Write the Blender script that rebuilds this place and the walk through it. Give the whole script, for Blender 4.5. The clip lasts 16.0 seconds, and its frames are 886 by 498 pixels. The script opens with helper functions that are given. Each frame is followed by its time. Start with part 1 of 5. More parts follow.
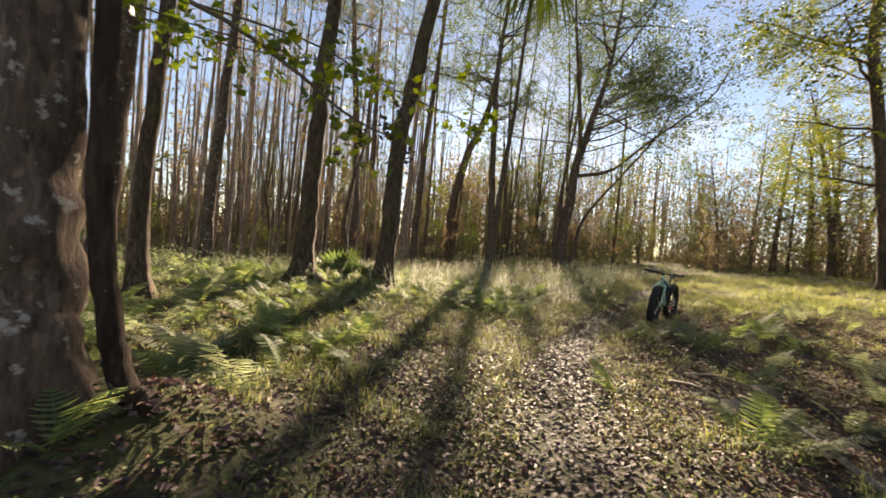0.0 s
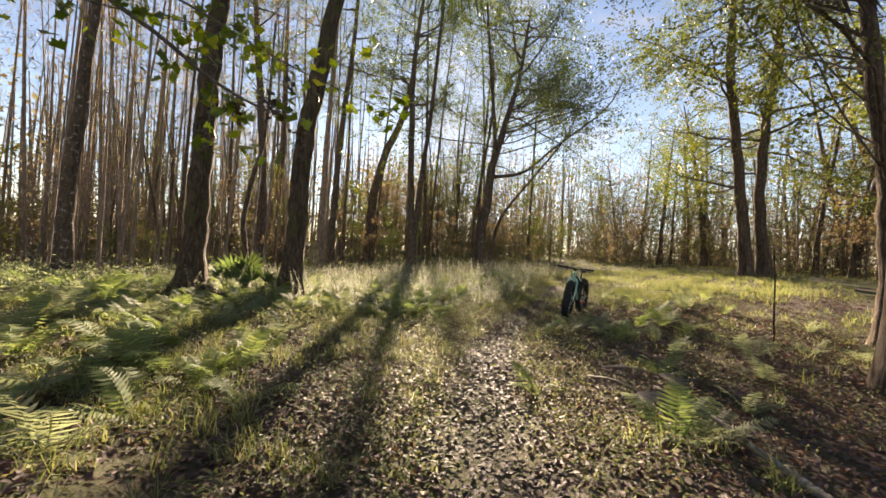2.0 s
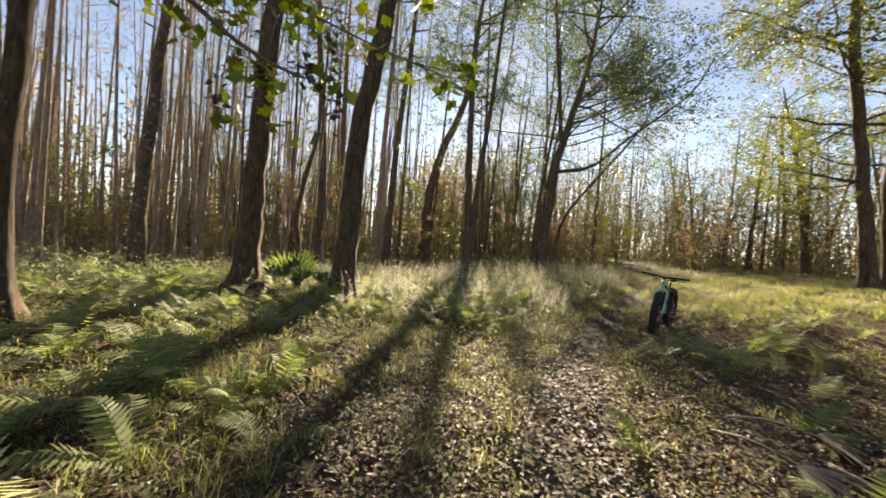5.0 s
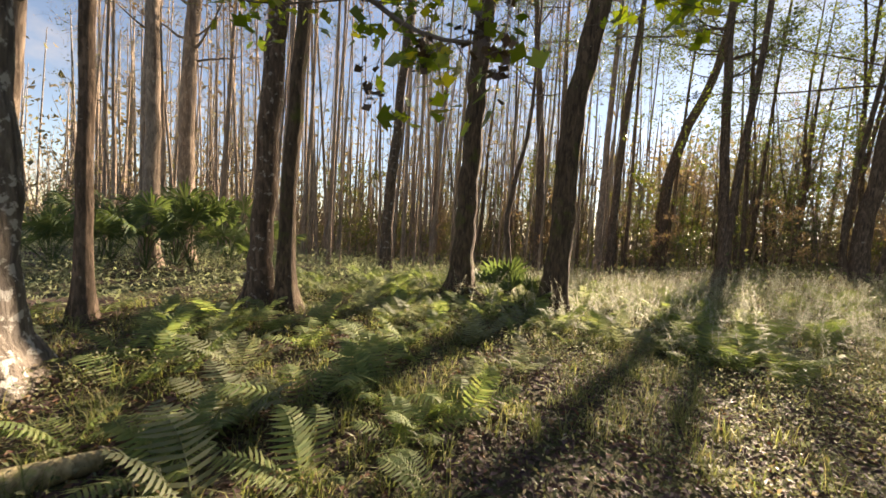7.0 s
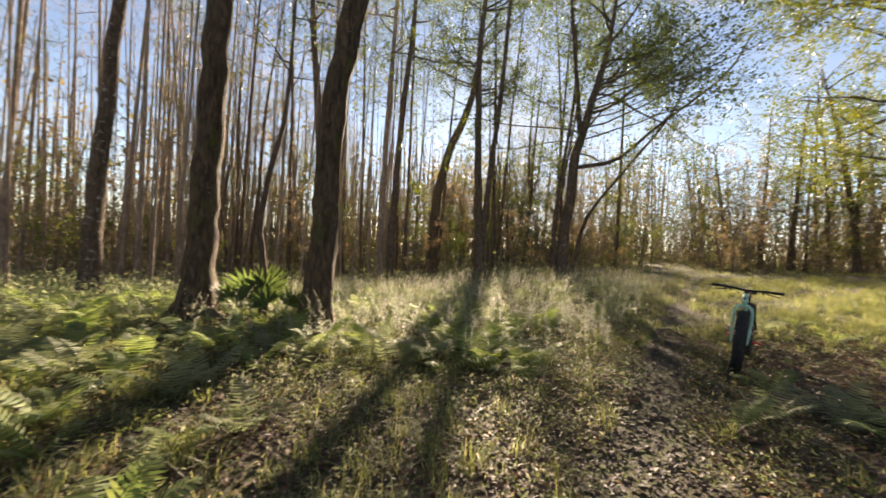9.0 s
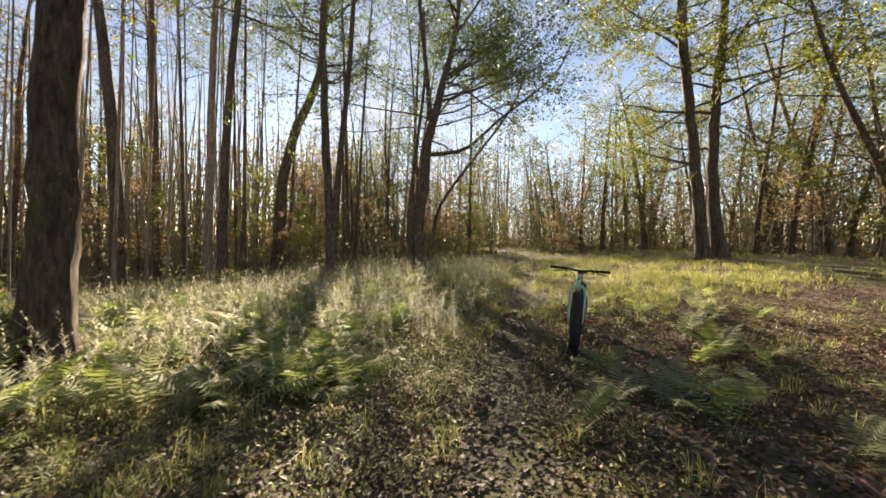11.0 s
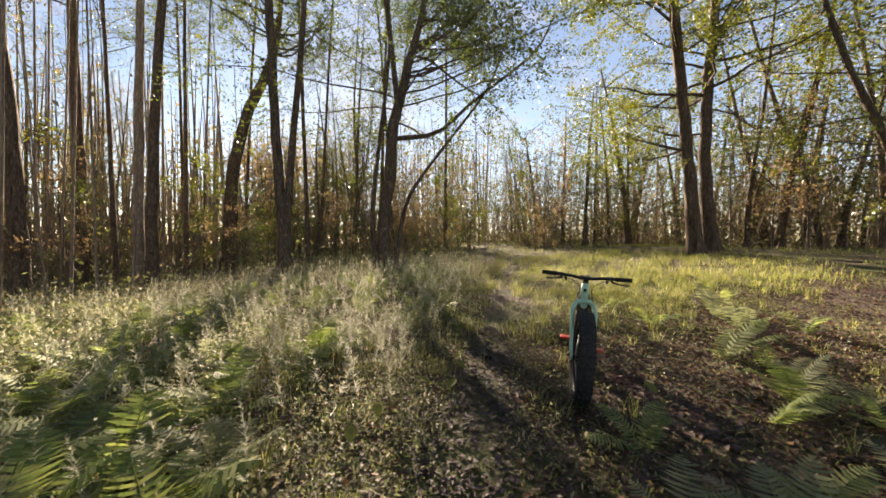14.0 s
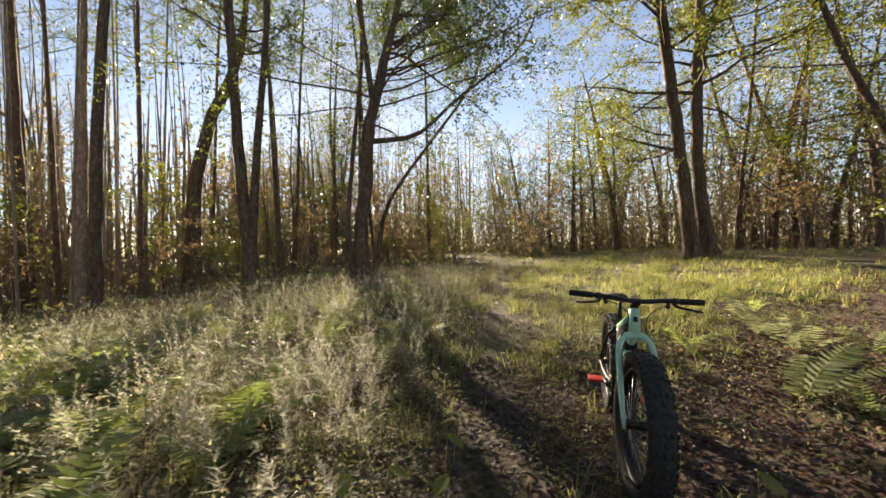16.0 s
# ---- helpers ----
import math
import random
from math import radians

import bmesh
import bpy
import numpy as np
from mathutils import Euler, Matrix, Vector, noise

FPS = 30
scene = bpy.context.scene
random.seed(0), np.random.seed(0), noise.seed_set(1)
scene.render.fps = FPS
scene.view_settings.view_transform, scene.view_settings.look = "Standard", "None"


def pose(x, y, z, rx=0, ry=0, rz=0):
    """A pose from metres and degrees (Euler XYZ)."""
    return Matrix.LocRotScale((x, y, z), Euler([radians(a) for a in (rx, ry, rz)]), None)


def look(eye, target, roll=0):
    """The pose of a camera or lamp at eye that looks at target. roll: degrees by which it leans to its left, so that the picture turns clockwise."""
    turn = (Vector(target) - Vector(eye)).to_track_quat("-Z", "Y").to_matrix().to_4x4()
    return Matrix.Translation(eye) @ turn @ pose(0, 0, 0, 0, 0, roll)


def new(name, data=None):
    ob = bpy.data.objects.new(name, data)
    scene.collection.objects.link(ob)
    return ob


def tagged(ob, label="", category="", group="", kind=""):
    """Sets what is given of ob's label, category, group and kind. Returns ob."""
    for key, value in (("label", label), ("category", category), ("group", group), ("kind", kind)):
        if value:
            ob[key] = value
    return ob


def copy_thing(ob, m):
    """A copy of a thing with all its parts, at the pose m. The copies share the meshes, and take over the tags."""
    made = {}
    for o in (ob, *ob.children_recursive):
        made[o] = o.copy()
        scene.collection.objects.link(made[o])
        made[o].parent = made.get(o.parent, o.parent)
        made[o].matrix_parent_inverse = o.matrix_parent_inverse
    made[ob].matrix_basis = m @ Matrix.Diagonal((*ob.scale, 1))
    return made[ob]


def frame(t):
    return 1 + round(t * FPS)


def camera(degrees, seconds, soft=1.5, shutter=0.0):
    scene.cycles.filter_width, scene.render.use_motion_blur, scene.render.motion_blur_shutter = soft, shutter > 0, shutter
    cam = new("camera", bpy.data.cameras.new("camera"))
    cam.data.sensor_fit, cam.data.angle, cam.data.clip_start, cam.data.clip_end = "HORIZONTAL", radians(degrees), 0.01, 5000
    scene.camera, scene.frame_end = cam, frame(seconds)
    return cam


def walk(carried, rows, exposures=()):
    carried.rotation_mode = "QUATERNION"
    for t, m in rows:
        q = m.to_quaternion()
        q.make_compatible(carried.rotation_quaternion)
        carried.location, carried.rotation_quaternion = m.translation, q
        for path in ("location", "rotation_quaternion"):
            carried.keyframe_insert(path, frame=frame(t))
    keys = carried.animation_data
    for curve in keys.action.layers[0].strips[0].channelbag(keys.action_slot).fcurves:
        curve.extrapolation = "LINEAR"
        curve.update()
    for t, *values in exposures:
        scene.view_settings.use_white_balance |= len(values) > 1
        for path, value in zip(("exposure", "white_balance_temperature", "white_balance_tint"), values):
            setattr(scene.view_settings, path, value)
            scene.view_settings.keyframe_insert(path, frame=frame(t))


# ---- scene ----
cam = camera(98.2, 16.0, 1.6, 0.3)
PATH = [
    (0, (-0.188, -1.091, 1.243), (-0.148, 0.908, 1.196), 5.0),
    (0.5, (-0.161, -1.0, 1.23), (0.072, 0.986, 1.201), 5.1),
    (1, (-0.156, -0.844, 1.235), (0.23, 1.118, 1.244), 4.6),
    (1.5, (-0.136, -0.773, 1.227), (0.299, 1.179, 1.247), 3.9),
    (2, (-0.054, -0.7, 1.217), (0.384, 1.251, 1.212), 3.6),
    (2.5, (0.017, -0.632, 1.216), (0.502, 1.308, 1.172), 3.8),
    (3, (0.04, -0.51, 1.203), (0.6, 1.408, 1.118), 4.4),
    (5.5, (-0.066, 0.139, 1.298), (-0.179, 2.135, 1.261), 4.5),
    (6, (-0.076, 0.237, 1.318), (-0.528, 2.185, 1.291), 4.1),
    (6.5, (-0.016, 0.527, 1.268), (-0.778, 2.375, 1.232), 3.7),
    (7, (0.003, 0.758, 1.308), (-0.925, 2.527, 1.205), 3.4),
    (7.5, (-0.014, 1.016, 1.279), (-0.832, 2.837, 1.152), 2.9),
    (8, (0.014, 1.221, 1.279), (-0.545, 3.139, 1.178), 2.5),
    (8.5, (0.144, 1.462, 1.289), (-0.1, 3.446, 1.236), 2.8),
    (9, (0.234, 1.635, 1.303), (0.326, 3.633, 1.294), 3.0),
    (9.5, (0.352, 1.847, 1.272), (0.737, 3.809, 1.289), 3.1),
    (10, (0.447, 2.037, 1.262), (1.055, 3.942, 1.249), 3.0),
    (12.5, (1.333, 3.034, 1.316), (2.161, 4.855, 1.286), 0.5),
    (13, (1.447, 3.274, 1.304), (2.298, 5.083, 1.255), 0.7),
    (13.5, (1.574, 3.575, 1.309), (2.448, 5.373, 1.248), 0.6),
    (14, (1.755, 3.822, 1.28), (2.618, 5.626, 1.232), 0.4),
    (14.5, (1.896, 4.06, 1.306), (2.691, 5.895, 1.291), -0.3),
    (15, (1.946, 4.357, 1.3), (2.733, 6.195, 1.368), -1.7),
    (15.5, (2.024, 4.637, 1.289), (2.881, 6.443, 1.342), -2.4),
    (16, (2.244, 4.78, 1.277), (3.18, 6.548, 1.283), -1.2),
]
walk(cam, [(t, look(eye, target, roll)) for t, eye, target, roll in PATH], exposures=[(0, 2.37, 8900, 19), (16, 2.37, 8900, 19)])

# ---------------------------------------------------------------- world and sun
SUN_AZ, SUN_EL = radians(10.4), radians(21.2)
SUN_DIR = Vector((math.sin(SUN_AZ) * math.cos(SUN_EL), math.cos(SUN_AZ) * math.cos(SUN_EL), math.sin(SUN_EL)))
world = bpy.data.worlds.new("sky")
scene.world = world
world.use_nodes = True
wn, wl = world.node_tree.nodes, world.node_tree.links
wn.clear()
w_out = wn.new("ShaderNodeOutputWorld")
w_bg = wn.new("ShaderNodeBackground")
w_bg.inputs["Strength"].default_value = 0.05
w_sky = wn.new("ShaderNodeTexSky")
w_sky.sky_type = "NISHITA"
w_sky.sun_disc = False
w_sky.sun_elevation, w_sky.sun_rotation = SUN_EL, SUN_AZ
w_sky.air_density, w_sky.dust_density, w_sky.ozone_density = 0.78, 0.04, 2.4
w_tc = wn.new("ShaderNodeTexCoord")
w_map = wn.new("ShaderNodeMapping")
w_map.inputs["Scale"].default_value = (1.6, 2.6, 5.0)
w_noise = wn.new("ShaderNodeTexNoise")
w_noise.inputs["Scale"].default_value = 2.2
w_noise.inputs["Detail"].default_value = 7.0
w_noise.inputs["Roughness"].default_value = 0.62
w_ramp = wn.new("ShaderNodeValToRGB")
w_ramp.color_ramp.elements[0].position, w_ramp.color_ramp.elements[1].position = 0.52, 0.8
w_ramp.color_ramp.elements[1].color = (0.75, 0.75, 0.75, 1)
w_mix = wn.new("ShaderNodeMix")
w_mix.data_type = "RGBA"
w_mix.inputs["B"].default_value = (3.2, 3.45, 3.9, 1)
wl.new(w_tc.outputs["Generated"], w_map.inputs["Vector"])
wl.new(w_map.outputs["Vector"], w_noise.inputs["Vector"])
wl.new(w_noise.outputs["Fac"], w_ramp.inputs["Fac"])
wl.new(w_ramp.outputs["Color"], w_mix.inputs["Factor"])
wl.new(w_sky.outputs["Color"], w_mix.inputs["A"])
wl.new(w_mix.outputs["Result"], w_bg.inputs["Color"])
wl.new(w_bg.outputs["Background"], w_out.inputs["Surface"])

sun_data = bpy.data.lights.new("sun", "SUN")
sun_data.energy, sun_data.angle, sun_data.color = 5.0, radians(1.0), (1.0, 0.945, 0.86)
sun = new("sun", sun_data)
sun.matrix_world = look(SUN_DIR * 60, (0, 0, 0))


# ---------------------------------------------------------------- materials
class Mat:
    """A small wrapper to lay nodes."""

    def __init__(self, name):
        self.m = bpy.data.materials.new(name)
        self.m.use_nodes = True
        self.n, self.l = self.m.node_tree.nodes, self.m.node_tree.links
        self.bsdf = self.n["Principled BSDF"]
        self.out = self.n["Material Output"]

    def node(self, kind, **values):
        nd = self.n.new(kind)
        for key, value in values.items():
            nd.inputs[key].default_value = value
        return nd

    def ramp(self, fac, stops):
        nd = self.n.new("ShaderNodeValToRGB")
        els = nd.color_ramp.elements
        while len(els) < len(stops):
            els.new(0.5)
        for el, (pos, col) in zip(els, stops):
            el.position, el.color = pos, (*col, 1)
        self.l.new(fac, nd.inputs["Fac"])
        return nd.outputs["Color"]

    def noise(self, vec, scale, detail=4.0, rough=0.55):
        nd = self.node("ShaderNodeTexNoise", Scale=scale, Detail=detail, Roughness=rough)
        if vec is not None:
            self.l.new(vec, nd.inputs["Vector"])
        return nd.outputs["Fac"]

    def coords(self, scale=(1, 1, 1)):
        tc, mp = self.n.new("ShaderNodeTexCoord"), self.n.new("ShaderNodeMapping")
        mp.inputs["Scale"].default_value = scale
        self.l.new(tc.outputs["Object"], mp.inputs["Vector"])
        return mp.outputs["Vector"]

    def mix(self, fac, a, b):
        nd = self.n.new("ShaderNodeMix")
        nd.data_type = "RGBA"
        for key, value in (("Factor", fac), ("A", a), ("B", b)):
            if isinstance(value, (int, float)):
                nd.inputs[key].default_value = value
            elif isinstance(value, tuple):
                nd.inputs[key].default_value = (*value, 1)
            else:
                self.l.new(value, nd.inputs[key])
        return nd.outputs["Result"]

    def bump(self, height, strength, distance):
        nd = self.node("ShaderNodeBump", Strength=strength, Distance=distance)
        self.l.new(height, nd.inputs["Height"])
        self.l.new(nd.outputs["Normal"], self.bsdf.inputs["Normal"])

    def base(self, col, rough=0.8, spec=0.3, metal=0.0):
        if isinstance(col, tuple):
            self.bsdf.inputs["Base Color"].default_value = (*col, 1)
        else:
            self.l.new(col, self.bsdf.inputs["Base Color"])
        self.bsdf.inputs["Roughness"].default_value = rough
        self.bsdf.inputs["Specular IOR Level"].default_value = spec
        self.bsdf.inputs["Metallic"].default_value = metal
        return self


def leaf_mat(name, stops, through_mix=0.45, glow=(1.6, 1.5, 0.7), rough=0.42, spec=0.5):
    """A thin leaf: a glossy face that lets light through, each leaf of its own tone."""
    m = Mat(name)
    geo = m.n.new("ShaderNodeNewGeometry")
    info = m.n.new("ShaderNodeObjectInfo")
    add = m.node("ShaderNodeMath")
    add.operation = "ADD"
    frac = m.node("ShaderNodeMath")
    frac.operation = "FRACT"
    m.l.new(geo.outputs["Random Per Island"], add.inputs[0])
    m.l.new(info.outputs["Random"], add.inputs[1])
    m.l.new(add.outputs[0], frac.inputs[0])
    col = m.ramp(frac.outputs[0], stops)
    mott = m.noise(m.coords(), 35.0, 3.0)
    col = m.mix(m.ramp(mott, [(0.4, (0, 0, 0)), (0.7, (0.35, 0.35, 0.35))]), col, (0.16, 0.13, 0.05))
    m.base(col, rough, spec)
    tr = m.n.new("ShaderNodeBsdfTranslucent")
    mul = m.n.new("ShaderNodeMix")
    mul.data_type, mul.blend_type = "RGBA", "MULTIPLY"
    mul.inputs["Factor"].default_value = 1.0
    mul.inputs["B"].default_value = (*glow, 1)
    m.l.new(col, mul.inputs["A"])
    m.l.new(mul.outputs["Result"], tr.inputs["Color"])
    mx = m.n.new("ShaderNodeMixShader")
    mx.inputs["Fac"].default_value = through_mix
    m.l.new(m.bsdf.outputs["BSDF"], mx.inputs[1])
    m.l.new(tr.outputs["BSDF"], mx.inputs[2])
    m.l.new(mx.outputs["Shader"], m.out.inputs["Surface"])
    return m.m


def bark_mat(name, dark, light, lichen, lichen_at, moss=None, moss_at=0.6, grain=1.0):
    m = Mat(name)
    co = m.coords((1, 1, 0.22))
    plain = m.coords()
    fiss = m.noise(co, 26.0 * grain, 6.0, 0.65)
    col = m.ramp(fiss, [(0.32, dark), (0.62, light)])
    flake = m.noise(m.coords((1, 1, 0.35)), 17.0 * grain, 3.0, 0.5)
    col = m.mix(m.ramp(flake, [(0.54, (0, 0, 0)), (0.6, (0.65, 0.65, 0.65))]), col, tuple(min(1.0, 1.55 * c) for c in light))
    deep = m.noise(m.coords((1, 1, 0.12)), 9.0 * grain, 4.0, 0.6)
    col = m.mix(m.ramp(deep, [(0.34, (0.8, 0.8, 0.8)), (0.46, (0, 0, 0))]), col, tuple(0.6 * c for c in dark))
    broad = m.noise(plain, 2.3, 4.0)
    col = m.mix(m.ramp(broad, [(0.35, (0, 0, 0)), (0.7, (0.5, 0.5, 0.5))]), col, tuple(0.55 * c for c in light))
    spots = m.noise(plain, 11.0, 5.0, 0.6)
    col = m.mix(m.ramp(spots, [(lichen_at, (0, 0, 0)), (lichen_at + 0.05, (0.8, 0.8, 0.8))]), col, lichen)
    if moss:
        mo = m.noise(plain, 3.2, 6.0, 0.65)
        col = m.mix(m.ramp(mo, [(moss_at, (0, 0, 0)), (moss_at + 0.12, (0.8, 0.8, 0.8))]), col, moss)
    m.base(col, 0.9, 0.2)
    m.bump(fiss, 0.9, 0.035)
    return m.m


def plain_mat(name, col, rough=0.5, spec=0.5, metal=0.0, wear=None, scale=40.0, bump=0.0):
    m = Mat(name)
    if wear:
        nz = m.noise(m.coords(), scale, 5.0)
        m.base(m.mix(m.ramp(nz, [(0.45, (0, 0, 0)), (0.72, (1, 1, 1))]), col, wear), rough, spec, metal)
        if bump:
            m.bump(nz, bump, 0.004)
    else:
        m.base(col, rough, spec, metal)
    return m.m


def ground_mat():
    m = Mat("forest_soil")
    co = m.coords()
    a = m.noise(co, 0.55, 5.0, 0.6)
    b = m.noise(co, 14.0, 6.0, 0.7)
    c = m.noise(co, 60.0, 4.0, 0.6)
    col = m.ramp(b, [(0.3, (0.03, 0.02, 0.017)), (0.5, (0.07, 0.047, 0.038)), (0.72, (0.13, 0.09, 0.07))])
    green = m.ramp(c, [(0.35, (0.035, 0.045, 0.014)), (0.7, (0.11, 0.13, 0.035))])
    col = m.mix(m.ramp(a, [(0.38, (0, 0, 0)), (0.56, (0.75, 0.75, 0.75))]), col, green)
    m.base(col, 0.9, 0.25)
    m.bump(b, 0.8, 0.03)
    return m.m


GROUND = ground_mat()
LITTER = leaf_mat("dead_leaf", [(0.0, (0.048, 0.025, 0.026)), (0.35, (0.075, 0.042, 0.044)), (0.65, (0.10, 0.061, 0.064)), (0.84, (0.135, 0.094, 0.10)), (0.94, (0.19, 0.075, 0.045)), (1.0, (0.23, 0.15, 0.075))], 0.2, (1.3, 1.0, 0.8), 0.6, 0.25)
# purplish trail leaves, toned darker so their colour holds the trail's shade
TRODDEN_SHADE = leaf_mat("shaded_trail_leaf", [(0.0, (0.022, 0.014, 0.017)), (0.45, (0.046, 0.029, 0.035)), (0.8, (0.072, 0.048, 0.056)), (1.0, (0.12, 0.087, 0.098))], 0.12, (1.2, 1.0, 0.9), 0.62, 0.22)
GRASS = leaf_mat("grass_blade", [(0.0, (0.10, 0.14, 0.055)), (0.5, (0.17, 0.20, 0.085)), (0.8, (0.25, 0.25, 0.13)), (1.0, (0.34, 0.30, 0.20))], 0.5, (1.8, 1.8, 1.1), 0.5, 0.3)
HERB = leaf_mat("herb_leaf", [(0.0, (0.09, 0.115, 0.06)), (0.4, (0.155, 0.18, 0.10)), (0.7, (0.24, 0.245, 0.16)), (0.85, (0.15, 0.10, 0.06)), (1.0, (0.34, 0.31, 0.23))], 0.45, (1.8, 1.8, 1.65), 0.5, 0.35)
CREEPER = leaf_mat("creeper_leaf", [(0.0, (0.06, 0.08, 0.04)), (0.5, (0.105, 0.125, 0.06)), (0.85, (0.16, 0.17, 0.085)), (1.0, (0.15, 0.09, 0.06))], 0.45, (1.7, 1.7, 1.2), 0.62, 0.22)
PLUME = leaf_mat("feathery_leaf", [(0.0, (0.25, 0.275, 0.20)), (0.6, (0.38, 0.385, 0.30)), (1.0, (0.50, 0.48, 0.40))], 0.55, (1.7, 1.7, 1.55), 0.55, 0.35)
FERN = leaf_mat("fern_leaf", [(0.0, (0.115, 0.175, 0.075)), (0.6, (0.18, 0.245, 0.105)), (1.0, (0.27, 0.31, 0.145))], 0.5, (1.8, 1.8, 1.1), 0.62, 0.22)
FERN_SILVER = leaf_mat("silvery_fern_leaf", [(0.0, (0.15, 0.185, 0.115)), (1.0, (0.24, 0.265, 0.18))], 0.5, (1.7, 1.7, 1.3), 0.65, 0.2)
PALM = leaf_mat("palm_leaf", [(0.0, (0.05, 0.09, 0.05)), (1.0, (0.10, 0.15, 0.075))], 0.35, (1.9, 1.9, 0.9), 0.62, 0.25)
PALM_DEEP = leaf_mat("deep_green_palm_leaf", [(0.0, (0.02, 0.045, 0.015)), (1.0, (0.045, 0.08, 0.025))], 0.15, (1.8, 1.8, 0.7), 0.4, 0.5)
PALM_DEAD = leaf_mat("dead_palm_leaf", [(0.0, (0.17, 0.14, 0.11)), (1.0, (0.30, 0.26, 0.21))], 0.15, (1.2, 1.1, 0.9), 0.6)
MAPLE = leaf_mat("maple_leaf", [(0.0, (0.055, 0.10, 0.014)), (0.7, (0.10, 0.15, 0.02)), (1.0, (0.20, 0.20, 0.03))], 0.55, (1.9, 1.9, 0.6), 0.4)
OAK = leaf_mat("evergreen_leaf", [(0.0, (0.035, 0.065, 0.022)), (0.6, (0.06, 0.095, 0.03)), (1.0, (0.10, 0.13, 0.04))], 0.35, (1.9, 1.9, 0.9), 0.35, 0.55)
YELLOW = leaf_mat("autumn_leaf", [(0.0, (0.06, 0.095, 0.024)), (0.45, (0.10, 0.13, 0.030)), (0.85, (0.16, 0.165, 0.036)), (1.0, (0.21, 0.15, 0.045))], 0.42, (1.35, 1.42, 0.7), 0.5, 0.35)
RUST = leaf_mat("rusty_needle", [(0.0, (0.16, 0.115, 0.085)), (0.6, (0.23, 0.17, 0.13)), (1.0, (0.26, 0.22, 0.11))], 0.45, (1.5, 1.3, 0.9), 0.6, 0.2)
DEADLEAF = leaf_mat("withered_leaf", [(0.0, (0.025, 0.014, 0.010)), (1.0, (0.06, 0.034, 0.022))], 0.1, (1.2, 0.9, 0.6), 0.6)
BARK_BROWN = bark_mat("brown_bark", (0.038, 0.027, 0.019), (0.155, 0.112, 0.082), (0.34, 0.33, 0.28), 0.66)
BARK_MOSSY = bark_mat("mossy_bark", (0.03, 0.021, 0.014), (0.115, 0.082, 0.056), (0.34, 0.33, 0.28), 0.68, (0.075, 0.085, 0.022), 0.54)
BARK_PALE = bark_mat("pale_lichened_bark", (0.075, 0.06, 0.048), (0.21, 0.18, 0.15), (0.52, 0.50, 0.45), 0.56)
BARK_BROWN_SPOTTED = bark_mat("lichen_spotted_bark", (0.045, 0.032, 0.023), (0.15, 0.108, 0.08), (0.38, 0.36, 0.32), 0.6)
BARK_DARKBROWN = bark_mat("dark_palm_bark", (0.026, 0.018, 0.013), (0.085, 0.062, 0.046), (0.24, 0.22, 0.19), 0.7, grain=0.6)
BARK_GREY = bark_mat("grey_pole_bark", (0.13, 0.096, 0.072), (0.34, 0.262, 0.20), (0.42, 0.39, 0.34), 0.64, grain=0.8)
BARK_DARK = bark_mat("dark_vine_bark", (0.018, 0.012, 0.008), (0.065, 0.043, 0.03), (0.22, 0.21, 0.18), 0.72)
THICKET = leaf_mat("thicket_leaf", [(0.0, (0.12, 0.105, 0.07)), (0.5, (0.17, 0.145, 0.10)), (0.8, (0.22, 0.18, 0.12)), (1.0, (0.15, 0.17, 0.065))], 0.4, (1.4, 1.35, 1.0), 0.7, 0.2)
TWIG = plain_mat("twig_bark", (0.11, 0.088, 0.07), 0.9, 0.2, 0, (0.19, 0.16, 0.135), 30.0)
LOG = bark_mat("barkless_log", (0.24, 0.20, 0.10), (0.50, 0.43, 0.25), (0.36, 0.38, 0.16), 0.58)
STICK = bark_mat("bleached_stick", (0.13, 0.11, 0.09), (0.32, 0.28, 0.235), (0.42, 0.39, 0.35), 0.62)


# ---------------------------------------------------------------- builders
def sstep(a, b, v):
    u = np.clip((v - a) / (b - a), 0, 1)
    return u * u * (3 - 2 * u)


def gh(x, y):
    """The ground's height."""
    x, y = np.asarray(x, float), np.asarray(y, float)
    h = 0.062 * np.clip(np.minimum(x, 20) - 4.2, 0, None) * sstep(2, 9, y)
    h = h - np.minimum(0.11 * sstep(6.5, 18, y) * np.clip(3 - x, 0, 7), 0.75)
    h = h + 0.16 * sstep(8, 13, y) * np.exp(-((x - 5.0) / 2.2) ** 2) * sstep(30, 18, y)
    h = h + 0.43 * np.exp(-((x + 1.52) ** 2 + (y - 0.74) ** 2) / 0.6**2)
    near = sstep(60, 20, np.hypot(x, y))
    h = h + near * (0.025 * np.sin(1.3 * x + 0.7 * y) + 0.02 * np.sin(2.9 * y - 1.7 * x + 1) + 0.012 * np.sin(5.3 * x + 4.1 * y))
    return h


def trail(x, y):
    """Distance from the trail's middle line."""
    x, y = np.asarray(x, float), np.asarray(y, float)
    line = np.interp(y, [-4, 0, 2, 4, 5.5, 7, 9, 13, 20, 30], [0.2, 0.45, 0.95, 1.75, 2.75, 3.75, 5.2, 8.3, 13.5, 18])
    return x - line


